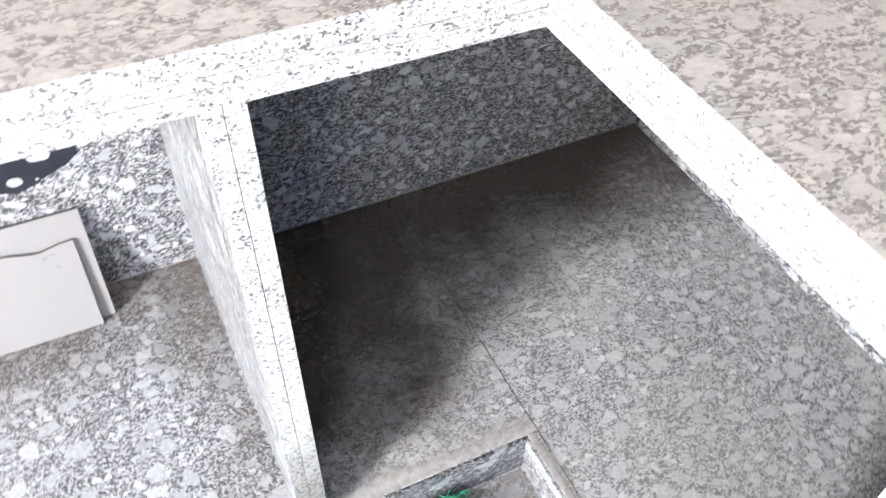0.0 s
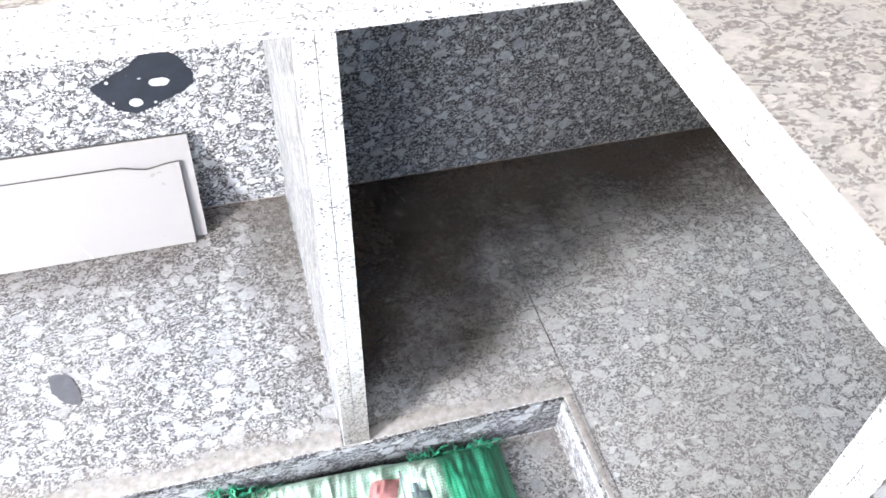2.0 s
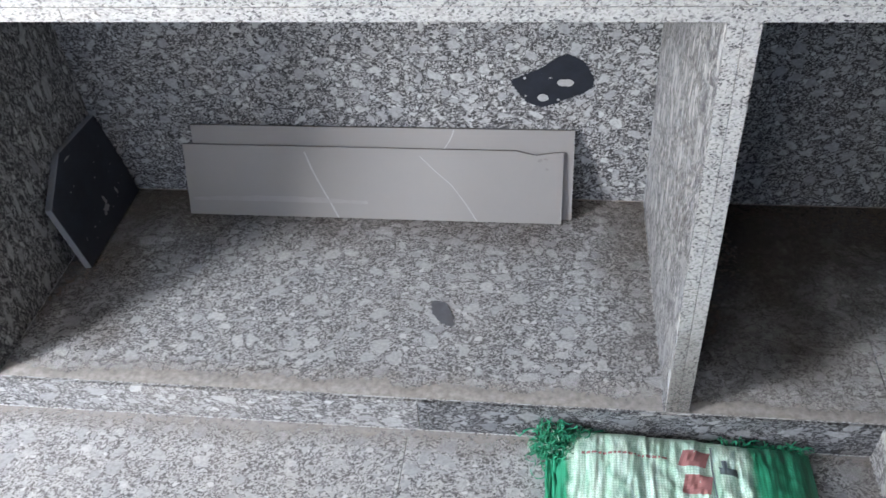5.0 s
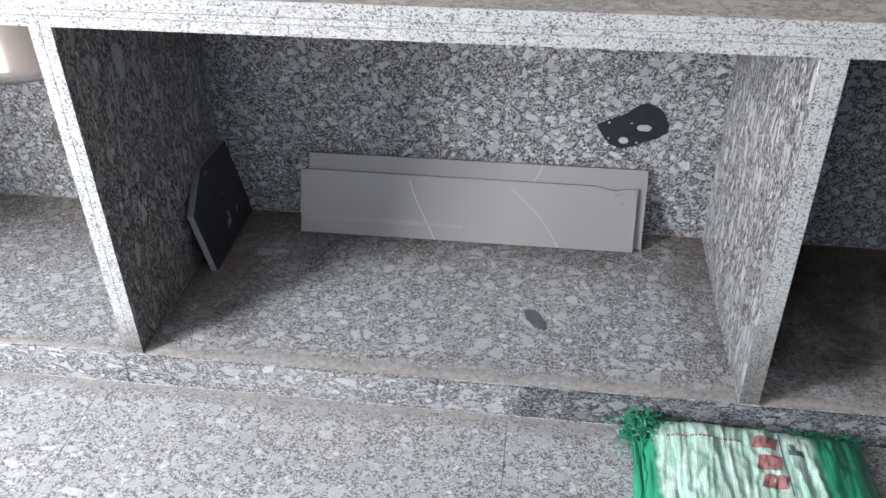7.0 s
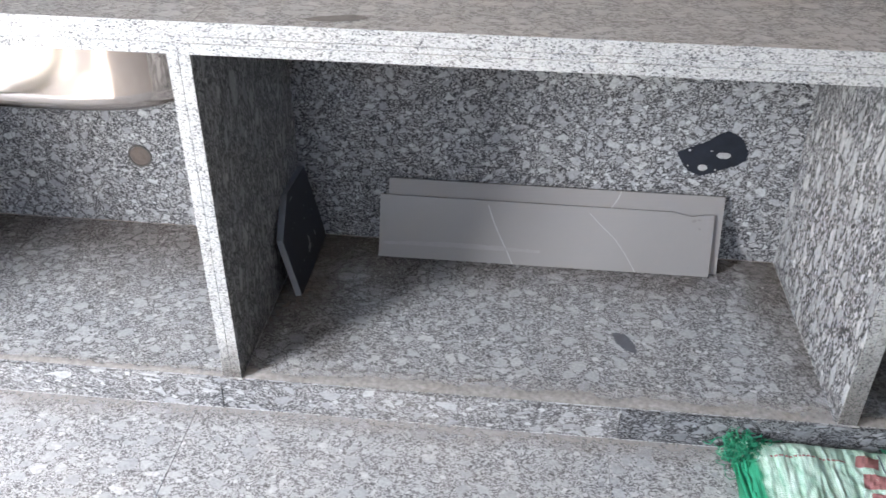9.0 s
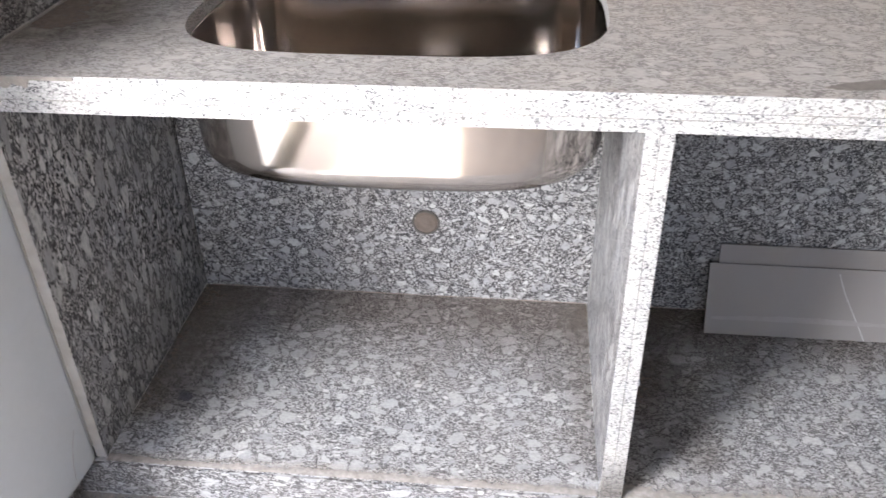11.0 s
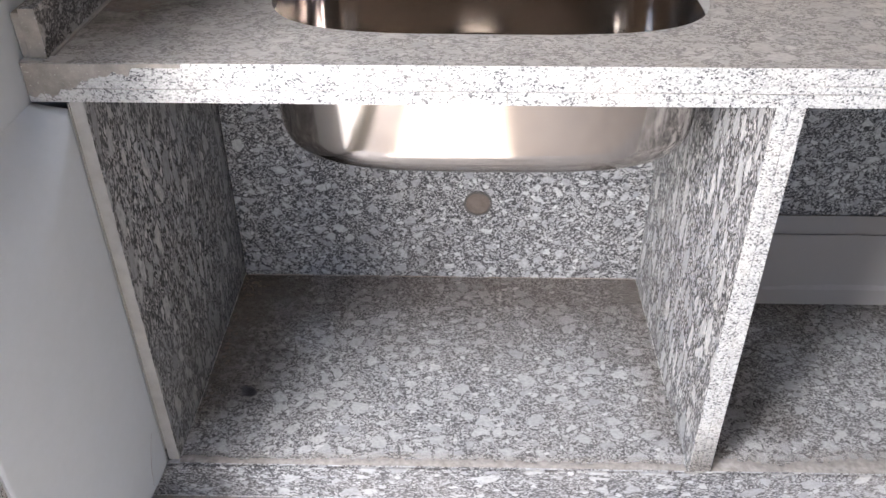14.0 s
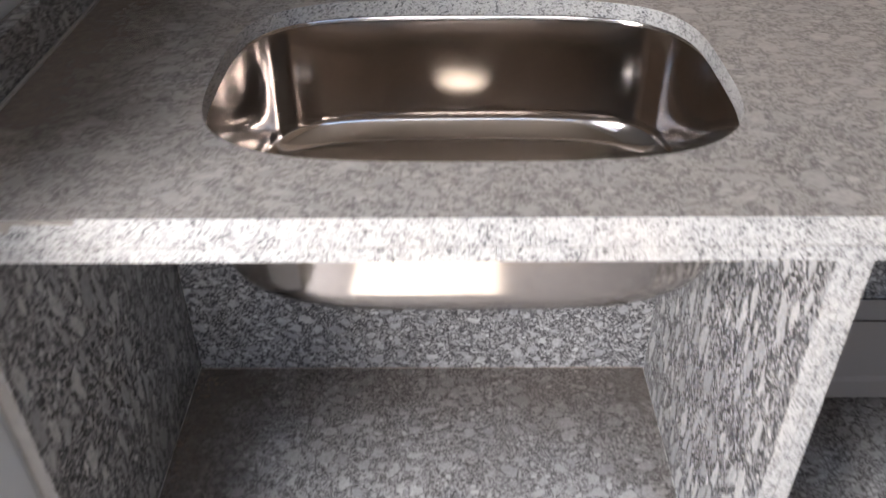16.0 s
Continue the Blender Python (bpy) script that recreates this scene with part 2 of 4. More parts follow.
CEMENT_STREAK = plain("brown_cement_streak", (0.205, 0.185, 0.165), 0.85, 0.35, 45.0, relief=0.2, spots=(0.36, 0.34, 0.32), spot_lim=0.64)
GROUT = plain("brown_grout", (0.20, 0.17, 0.15), 0.9, 0.35, 50.0, relief=0.3)
PIPE_RIM = plain("pipe_rim", (0.06, 0.055, 0.05), 0.6, 0.2, 60.0)
WALL_GREY = plain("grey_wall_paint", (0.395, 0.418, 0.440), 0.85, 0.06, 3.0, relief=0.05, spots=(0.44, 0.45, 0.46), spot_lim=0.74)
WALL_CREAM = plain("cream_wall_paint", (0.22, 0.18, 0.15), 0.8, 0.06, 3.0, relief=0.08)
WHITE = plain("white_paint", (0.30, 0.28, 0.26), 0.7, 0.05, 4.0)
TILE_FACE = plain("grey_glazed_tile", (0.205, 0.191, 0.185), 0.34, 0.03, 5.0, relief=0.0)
TILE_BODY = plain("tile_biscuit", (0.125, 0.117, 0.11), 0.85, 0.1, 20.0)
DUST_STREAK = plain("dry_dust_streak", (0.236, 0.223, 0.218), 0.6, 0.12, 40.0)
VEIN = plain("pale_vein", (0.31, 0.30, 0.295), 0.35, 0.15, 60.0)
BLACK_STONE = plain("black_granite", (0.028, 0.031, 0.040), 0.42, 0.45, 14.0, spots=(0.16, 0.155, 0.15), spot_lim=0.70, relief=0.05, spec=0.25)
BLACK_EDGE = plain("black_granite_sawn_edge", (0.21, 0.215, 0.225), 0.75, 0.2, 30.0)
BLACK_PAINT = plain("black_sealant", (0.013, 0.015, 0.021), 0.7, 0.4, 40.0, spots=(0.22, 0.22, 0.23), spot_lim=0.745, spec=0.2)
GREY_STAIN = plain("grey_stain", (0.095, 0.096, 0.107), 0.7, 0.25, 60.0)
SMUDGE = plain("faint_smudge", (0.19, 0.175, 0.16), 0.7, 0.3, 70.0)
PALE_CHIP = plain("pale_chip", (0.28, 0.275, 0.27), 0.6, 0.25, 120.0)
OUTSIDE = plain("outside_paving", (0.55, 0.53, 0.50), 0.9, 0.1, 3.0)
WOOD = plain("window_frame_paint", (0.30, 0.22, 0.16), 0.5, 0.15, 20.0)
RED_PRINT = plain("red_print", (0.35, 0.155, 0.15), 0.65, 0.25, 120.0)
DARK_PRINT = plain("dark_print", (0.095, 0.125, 0.135), 0.65, 0.25, 120.0)
THREAD_G = plain("green_thread", (0.02, 0.25, 0.135), 0.5, 0.35, 60.0)
THREAD_W = plain("pale_thread", (0.42, 0.58, 0.47), 0.5, 0.2, 60.0)


def steel():
    m, t, p = material("brushed_stainless_steel")
    blot = noise_tex(t, coords(t, (1.0, 1.0, 0.5)), 12.0, 2.0, 0.5)
    drops = noise_tex(t, coords(t, (60.0, 60.0, 5.0)), 1.0, 2.0, 0.5)
    wave = noise_tex(t, coords(t), 7.0, 1.0, 0.4)
    base = blend(t, blot.outputs["Fac"], (0.47, 0.425, 0.395), (0.55, 0.51, 0.48))
    t.links.new(blend(t, span(t, drops.outputs["Fac"], 0.66, 0.74, 0.0, 0.35), base, (0.66, 0.63, 0.60)), p.inputs["Base Color"])
    p.inputs["Metallic"].default_value = 1.0
    t.links.new(span(t, blot.outputs["Fac"], 0.2, 0.8, 0.10, 0.14), p.inputs["Roughness"])
    bump(t, p, wave.outputs["Fac"], 0.22, 0.003)
    return m


STEEL = steel()


def woven():
    """Woven plastic sacking: green bands at both ends of its width, a pale middle, and a fine basket weave."""
    m, t, p = material("woven_plastic_sacking")
    v = coords(t)
    xyz = node(t, "SeparateXYZ", {"Vector": v})
    n = noise_tex(t, coords(t, (1.6, 0.7, 1.0)), 26.0, 4.0, 0.65)
    x = maths(t, "ADD", xyz.outputs[0], maths(t, "MULTIPLY", maths(t, "SUBTRACT", n.outputs["Fac"], 0.5), 0.035))
    left = span(t, x, -0.080, -0.062, 1.0, 0.0, True)
    right = span(t, x, 0.204, 0.222, 0.0, 1.0, True)
    g = maths(t, "MAXIMUM", left, right)
    streak = noise_tex(t, coords(t, (90.0, 5.0, 5.0)), 1.0, 3.0, 0.6)
    green = blend(t, span(t, streak.outputs["Fac"], 0.35, 0.65), (0.008, 0.14, 0.07), (0.06, 0.42, 0.25))
    pale = blend(t, span(t, n.outputs["Fac"], 0.35, 0.65), (0.46, 0.67, 0.55), (0.76, 0.87, 0.80))
    pale = blend(t, span(t, streak.outputs["Fac"], 0.50, 0.78, 0.0, 0.45), pale, (0.17, 0.46, 0.30))
    c = blend(t, g, pale, green)
    wv = node(t, "TexChecker", {"Vector": coords(t, turn=(0, 0, 0.785)), "Scale": 300.0, "Color1": (1, 1, 1, 1), "Color2": (0.58, 0.70, 0.63, 1)})
    c = blend(t, 1.0, c, wv.outputs[0], "MULTIPLY")
    t.links.new(c, p.inputs["Base Color"])
    p.inputs["Roughness"].default_value = 0.45
    bump(t, p, wv.outputs["Fac"], 0.25, 0.0006)
    return m


SACKING = woven()


# ---- building helpers ----
def part(name, bm, mats, parent=None, label=""):
    me = bpy.data.meshes.new(name)
    bmesh.ops.recalc_face_normals(bm, faces=bm.faces)
    bm.to_mesh(me)
    bm.free()
    for m in mats if isinstance(mats, (list, tuple)) else [mats]:
        me.materials.append(m)
    ob = new(name, me)
    if parent is not None:
        ob.parent = parent
        ob.matrix_parent_inverse = parent.matrix_basis.inverted()
    return tagged(ob, label)


def thing(name, at, label, category, group="", kind=""):
    e = new(name)
    e.location = at
    e.empty_display_size = 0.05
    e.matrix_basis = Matrix.Translation(at)
    return tagged(e, label, category, group, kind)


def box_bm(x0, x1, y0, y1, z0, z1, bevel=0.0, bm=None):
    bm = bm or bmesh.new()
    vs = bmesh.ops.create_cube(bm, size=1.0)["verts"]
    for v in vs:
        v.co = Vector(((x0 + x1) / 2 + v.co.x * (x1 - x0), (y0 + y1) / 2 + v.co.y * (y1 - y0), (z0 + z1) / 2 + v.co.z * (z1 - z0)))
    if bevel:
        es = {e for v in vs for e in v.link_edges}
        bmesh.ops.bevel(bm, geom=list(es), offset=bevel, segments=2, affect="EDGES", profile=0.6)
    return bm


def edge_faces(bm, test, index=1):
    """Gives the material slot index to the faces whose normal passes the test."""
    bmesh.ops.recalc_face_normals(bm, faces=bm.faces)
    bm.normal_update()
    for f in bm.faces:
        if test(f.normal, f.calc_center_median()):
            f.material_index = index
    return bm


def prism_bm(outline, to_world, thick, bevel=0.0):
    """A plate from an outline (u, v), to_world(u, v, w) with w from 0 to thick."""
    bm = bmesh.new()
    a = [bm.verts.new(to_world(u, v, thick)) for u, v in outline]
    b = [bm.verts.new(to_world(u, v, 0.0)) for u, v in outline]
    bm.faces.new(a)
    bm.faces.new(b[::-1])
    n = len(a)
    for i in range(n):
        bm.faces.new((a[i], a[(i + 1) % n], b[(i + 1) % n], b[i]))
    if bevel:
        bmesh.ops.bevel(bm, geom=list(bm.edges), offset=bevel, segments=1, affect="EDGES")
    return bm


def tube_bm(bm, pts, r, sides=5):
    rings = []
    for i, p in enumerate(pts):
        d = (Vector(pts[min(i + 1, len(pts) - 1)]) - Vector(pts[max(i - 1, 0)])).normalized()
        u = d.orthogonal().normalized()
        w = d.cross(u)
        rr = r * (0.55 if i in (0, len(pts) - 1) else 1.0)
        rings.append([bm.verts.new(Vector(p) + (u * math.cos(a) + w * math.sin(a)) * rr) for a in [2 * math.pi * k / sides for k in range(sides)]])
    for a, b in zip(rings, rings[1:]):
        for k in range(sides):
            bm.faces.new((a[k], a[(k + 1) % sides], b[(k + 1) % sides], b[k]))
    bm.faces.new(rings[0][::-1])
    bm.faces.new(rings[-1])
    return bm


# ---- plan ----
XL, XR = -2.125, 1.22           # side walls
YB, YF = 1.25, -3.30            # rear wall, wall behind
FLOOR, DECK, UNDER, TOP, CEIL = 0.018, 0.10, 0.80, 0.855, 2.90
FRONT = 0.585                   # fronts of worktop and partition tops
PLINTH = 0.576                  # front of the plinth
PANEL = 1.137                   # face of the granite back panel
RX, RPX, RBX = 0.376, 0.428, 1.010   # return: worktop front, plinth front, back panel


# ---- shell of the room ----
def slab(name, x0, x1, y0, y1, z0, z1, mat, label, category, bevel=0.0):
    return tagged(part(name, box_bm(x0, x1, y0, y1, z0, z1, bevel), mat), label, category, kind="structure")


def wall_with_opening(name, axis, c0, c1, a0, a1, o0, o1, z0, z1, mat, label):
    """A wall along x or y, from a0 to a1 and c0 to c1 thick, with an opening o0..o1, z0..z1 through it."""
    bm = bmesh.new()
    # the added outer wall stops lower, its lintel raised to cut sky light
    top = 2.25 if c0 < -2.9 else CEIL
    for (p0, p1, q0, q1) in ((a0, o0, 0.0, top), (o1, a1, 0.0, top), (o0, o1, z1, top + (0.45 if top < CEIL else 0.0)), (o0, o1, 0.0, z0)):
        if p1 - p0 > 1e-4 and q1 - q0 > 1e-4:
            if axis == "y":
                box_bm(c0, c1, p0, p1, q0, q1, bm=bm)
            else:
                box_bm(p0, p1, c0, c1, q0, q1, bm=bm)
    return tagged(part(name, bm, mat), label, "wall", kind="structure")


ground = slab("ground", -60, 60, -60, 60, -0.45, -0.30, OUTSIDE, "pale sunlit paving outside the building", "ground")
balcony = slab("pavement", -3.8, XL - 0.20, -5.0, 2.0, -0.10, 0.0, OUTSIDE, "pale paved landing outside the door opening", "pavement")
wall_west = wall_with_opening("wall_west", "y", XL - 0.20, XL, YF - 0.2, YB + 0.2, DOOR_Y0, DOOR_Y1, 0.0, 2.12, WALL_GREY, "smooth grey painted wall with an open doorway")
wall_north = slab("wall_north", XL, XR + 0.2, YB, YB + 0.2, 0.0, CEIL, WALL_CREAM, "cream painted wall behind the worktop", "wall")
wall_east = slab("wall_east", XR, XR + 0.2, YF - 0.2, YB, 0.0, CEIL, WALL_CREAM, "cream painted wall beside the worktop return", "wall")
wall_south = wall_with_opening("wall_south", "x", YF - 0.2, YF, XL, XR, -2.00, -1.20, 1.55, 2.65, WALL_CREAM, "cream painted wall with a three-light window")
ceiling = slab("ceiling", XL - 0.2, XR + 0.2, YF - 0.2, YB + 0.2, CEIL, CEIL + 0.15, WHITE, "plain white painted ceiling", "ceiling")

# unseen wall added outside; its own opening narrows the daylight reaching the door
light_shaping_wall = wall_with_opening("light_shaping_wall", "y", -2.96, -2.84, -5.0, 2.0, -1.46, -0.52, 0.0, 2.15, WALL_CREAM, "unseen outer wall with an opening, added to shape the daylight")

# pale granite lining of the doorway
lining = tagged(part("trim", box_bm(XL - 0.20, XL - 0.002, DOOR_Y1 - 0.014, DOOR_Y1 - 0.001, 0.0, 2.10, 0.002), G_EDGE), "pale speckled granite lining of the doorway", "trim", kind="structure")

# the window behind, with three lights
window = tagged(part("window_1", box_bm(-2.00, -1.20, YF - 0.14, YF - 0.09, 1.55, 1.59, 0.003), WOOD), "brown painted window with three upright lights", "window", kind="structure")
for z0, z1 in ((2.61, 2.65),):
    part("window_frame", box_bm(-2.00, -1.20, YF - 0.14, YF - 0.09, z0, z1, 0.003), WOOD, window)
for x in (-2.00, -1.765, -1.475, -1.24):
    part("mullion", box_bm(x, x + 0.04, YF - 0.14, YF - 0.09, 1.59, 2.61, 0.003), WOOD, window)

# floor: mortar bed with granite slabs on it
floor = slab("floor", XL, XR, YF, YB, -0.10, 0.0, SCREED, "polished grey granite slab floor, dusty with building work", "floor")


def floor_slabs():
    ys = [-0.10, 0.262, PLINTH + 0.02]
    xs = [XL + 0.002, -1.215, -0.355, RPX + 0.02]
    for a, b in zip(xs, xs[1:]):
        for c, d in zip(ys, ys[1:]):
            part("floor_slab", box_bm(a + 0.0006, b - 0.0006, c + 0.0006, d - 0.0006, 0.001, FLOOR, 0.0008), G_FLOOR, floor)


# ---- granite counter ----
def plinth():
    th = thing("granite_plinth", (-0.5, 0.86, 0.0), "low grey granite plinth deck with a mortared front, under the worktop", "plinth")
    # decks
    for x0, x1, y0, y1 in ((XL + 0.001, -1.133, PLINTH + 0.004, PANEL + 0.02), (-1.132, 0.0985, PLINTH + 0.004, PANEL + 0.02), (0.0995, 0.4494, PLINTH + 0.004, PANEL + 0.02), (0.4512, RBX + 0.02, 0.149, PANEL + 0.02), (RPX + 0.004, RBX + 0.02, -1.55, 0.148)):
        part("deck_slab", box_bm(x0, x1, y0, y1, DECK - 0.02, DECK, 0.0012), G_CORNER if x0 > 0 else G_DECK, th)
    part("deck_slab", box_bm(RPX + 0.004, 0.4494, 0.149, PLINTH + 0.003, DECK - 0.02, DECK, 0.0012), G_CORNER, th)
    # risers
    for x0, x1 in ((XL + 0.001, -1.16), (-1.159, -0.335), (-0.334, RPX + 0.018)):
        part("riser", box_bm(x0, x1, PLINTH, PLINTH + 0.018, FLOOR - 0.016, DECK - 0.0205, 0.001), G_RISER if x0 < -0.4 else G_RISER_CLEAN, th)
    part("riser", box_bm(RPX, RPX + 0.018, -1.55, PLINTH - 0.001, FLOOR - 0.016, DECK - 0.0205, 0.001), G_RISER, th)
    # sawn front edges of the decks
    part("deck_edge", box_bm(XL + 0.001, -0.3345, PLINTH - 0.002, PLINTH + 0.0035, DECK - 0.019, DECK - 0.0005, 0.001), G_RISER, th)
    part("deck_edge", box_bm(-0.334, RPX - 0.0005, PLINTH - 0.002, PLINTH + 0.0035, DECK - 0.019, DECK - 0.0005, 0.001), G_RISER_CLEAN, th)
    part("deck_edge", box_bm(RPX - 0.002, RPX + 0.0035, -1.55, PLINTH - 0.003, DECK - 0.019, DECK - 0.0005, 0.001), G_EDGE, th)
    # films of dust and dirt; the corner bay's two also darken the deck as shade
    def film(x0, x1, y0, y1, z, mat):
        bm = bmesh.new()
        bm.faces.new([bm.verts.new(p) for p in ((x0, y0, z), (x1, y0, z), (x1, y1, z), (x0, y1, z))])
        part("dirt_film", bm, mat, th, "film of brown dirt, with painted shade in the corner bay")
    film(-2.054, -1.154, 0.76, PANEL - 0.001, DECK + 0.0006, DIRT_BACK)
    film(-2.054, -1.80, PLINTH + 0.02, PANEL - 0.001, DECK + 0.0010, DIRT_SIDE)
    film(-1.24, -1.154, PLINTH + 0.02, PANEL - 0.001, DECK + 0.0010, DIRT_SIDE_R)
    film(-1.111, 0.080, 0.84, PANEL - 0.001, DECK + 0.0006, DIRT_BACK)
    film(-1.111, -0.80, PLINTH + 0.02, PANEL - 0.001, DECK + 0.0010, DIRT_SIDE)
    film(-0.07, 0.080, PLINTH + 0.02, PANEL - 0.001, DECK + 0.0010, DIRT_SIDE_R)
    # corner bay: dirt with the divider's and back's shade put into its colour
    film(0.123, RBX - 0.001, 0.72, PANEL - 0.001, DECK + 0.0006, CORNER_DIRT_SHADE)
    film(0.123, 0.62, PLINTH + 0.006, PANEL - 0.001, DECK + 0.0010, CORNER_SIDE_DIRT_SHADE)
    for x0, x1, w in ((-2.054, -1.154, 0.045), (-1.111, 0.080, 0.085), (0.123, 0.449, 0.07)):
        film(x0, x1, PLINTH + 0.0045, PLINTH + w, DECK + 0.0014, DUST_FRONT)
    film(RPX + 0.0045, 0.462, -0.6, PLINTH + 0.0045, DECK + 0.0014, DUST_RETURN)
    film(XL + 0.01, RPX - 0.003, PLINTH - 0.075, PLINTH - 0.003, FLOOR + 0.0006, DIRT_FLOOR)
    film(0.325, RPX - 0.003, 0.0, PLINTH - 0.003, FLOOR + 0.0010, DIRT_SIDE_R)


def back_panels():
    g = "granite panels under the worktop"
    th = thing("back_panel", (-1.59, PANEL, DECK), "grey granite back panel notched round the sink", "panel", g)
    bm = bmesh.new()
    y0, y1 = PANEL, PANEL + 0.018
    for x0, x1, z0, z1 in ((-2.052, -1.152, DECK, 0.60), (-2.052, -1.83, 0.60, UNDER), (-1.21, -1.152, 0.60, UNDER)):
        box_bm(x0, x1, y0, y1, z0, z1, bm=bm)
    part("slab", bm, G_BACK, th)
    # capped waste-pipe hole
    cap = thing("pipe_cap", (-1.52, PANEL, 0.302), "round cement-filled waste pipe end set in granite", "pipe")
    bm = bmesh.new()
    ring = []
    for k in range(28):
        a = 2 * math.pi * k / 28
        w = 1 + 0.05 * noise.noise(Vector((math.cos(a) * 2, math.sin(a) * 2, 5)))
        ring.append([bm.verts.new((-1.52 + math.cos(a) * r * w, PANEL + dy, 0.302 + math.sin(a) * r * w)) for r, dy in ((0.0310, 0.0), (0.0306, -0.0030), (0.0268, -0.0030), (0.0264, 0.0))])
    for a, b in zip(ring, ring[1:] + ring[:1]):
        for j in range(3):
            bm.faces.new((a[j], b[j], b[j + 1], a[j + 1]))
    rim = part("pipe_rim", bm, PIPE_RIM, cap, "dark grey plastic pipe rim")
    bm = bmesh.new()
    c = bm.verts.new((-1.52, PANEL - 0.0045, 0.302))
    rr = [[bm.verts.new((-1.52 + math.cos(2 * math.pi * k / 28) * r, PANEL - dy - 0.0012 * abs(noise.noise(Vector((k * 0.9, r * 90, 0)))), 0.302 + math.sin(2 * math.pi * k / 28) * r)) for k in range(28)] for r, dy in ((0.012, 0.004), (0.021, 0.0032), (0.0262, 0.0008))]
    for k in range(28):
        j = (k + 1) % 28
        bm.faces.new((c, rr[0][k], rr[0][j]))
        for a, b in zip(rr, rr[1:]):
            bm.faces.new((a[k], b[k], b[j], a[j]))
    part("plug", bm, PLUG, rim, "rough cement plug")
    def foot_joint(parent, x0, x1, seed):
        bm = bmesh.new()
        rows, n = [], 90
        for i in range(n + 1):
            x = x0 + (x1 - x0) * i / n
            k = 0.5 + 0.5 * noise.noise(Vector((x * 23, seed, 0.3))) + 0.3 * noise.noise(Vector((x * 90, seed, 2.3)))
            k = 0.0006 + 0.0030 * max(0.0, k - 0.25)
            rows.append([bm.verts.new(p) for p in ((x, y0 - 0.0004, DECK + 0.0012), (x, y0 - k, DECK + 0.0012), (x, y0 - 0.0004, DECK + 0.0012 + k))])
        for a, b in zip(rows, rows[1:]):
            for j in range(3):
                bm.faces.new((a[j], b[j], b[(j + 1) % 3], a[(j + 1) % 3]))
        part("grout_joint", bm, GROUT, parent, "uneven brown grout along the foot")
    foot_joint(th, -2.05, -1.154, 1.0)
    for x0, x1 in ((-1.113, 0.082), (0.122, RBX)):
        th = thing("back_panel", ((x0 + x1) / 2, PANEL, DECK), "grey granite back panel with large pale clasts", "panel", g)
        part("slab", box_bm(x0, x1, y0, y1, DECK, UNDER - 0.001, 0.0008), G_BACK, th)
        foot_joint(th, x0 + 0.002, x1 - 0.002, x0)
    th = thing("back_panel", (RBX, 0.3, DECK), "grey granite back panel of the worktop return", "panel", g)
    part("slab", box_bm(RBX, RBX + 0.018, -1.55, PANEL - 0.012, DECK, UNDER - 0.001, 0.0008), G_BACK, th)
    part("slab", box_bm(RBX + 0.002, RBX + 0.012, PANEL - 0.011, PANEL - 0.001, DECK, UNDER - 0.001), BLACK_STONE, th, "dark open joint filler")


def partition(x0, x1, y0, y1, label, split="x", lean=0.0, grime=0.42):
    """An upright divider of two granite slabs back to back, with pale sawn front edges."""
    th = thing("partition_panel", ((x0 + x1) / 2, (y0 + y1) / 2, DECK), label, "panel", "granite dividers")
    if split == "x":
        mid = (x0 + x1) / 2
        cuts = ((x0, mid - 0.0002, y0, y1), (mid + 0.0002, x1, y0 + 0.0003, y1))
        test = lambda n, c: n.y < -0.5
    else:
        mid = (y0 + y1) / 2
        cuts = ((x0, x1, y0, mid - 0.0006), (x0 + 0.0015, x1, mid + 0.0006, y1))
        test = lambda n, c: n.x < -0.5
    for a in cuts:
        bm = edge_faces(box_bm(*a, DECK + 0.0005, UNDER - 0.0005, 0.0009), test)
        for v in bm.verts:
            k = (v.co.z - DECK) / (UNDER - DECK)
            v.co.x += lean * k
            if split == "x" and v.co.y < y0 + 0.05:
                v.co.y -= 0.009 * (1 - k)
        part("slab", bm, [G_SIDE, G_EDGE], th)
    # mortar at the foot
    if split == "x":
        part("mortar_pad", box_bm(x0 - 0.006, x1 + 0.004, y0 - 0.0112, y0 - 0.0092, DECK - 0.004, DECK + 0.003, 0.0008), G_DUSTY, th, "thin dab of cement mortar")
        bm = bmesh.new()
        h = grime * (UNDER - DECK)
        bm.faces.new([bm.verts.new(p) for p in ((x0 + 0.001, y0 - 0.0096, DECK + 0.004), (x1 - 0.001, y0 - 0.0096, DECK + 0.004), (x1 - 0.001 + lean * grime, y0 - 0.0006 - 0.009 * (1 - grime), DECK + h), (x0 + 0.001 + lean * grime, y0 - 0.0006 - 0.009 * (1 - grime), DECK + h))])
        part("dirt_film", bm, DIRT_EDGE, th, "brown dirt on the sawn edge")
    return th


HX, HY, HA, HB, HN = -1.519, 0.934, 0.332, 0.241, 3.6


def hole_point(a, grow=0.0):
    c, s = math.cos(a), math.sin(a)
    return HX + math.copysign(abs(c) ** (2 / HN), c) * (HA + grow), HY + math.copysign(abs(s) ** (2 / HN), s) * (HB + grow)


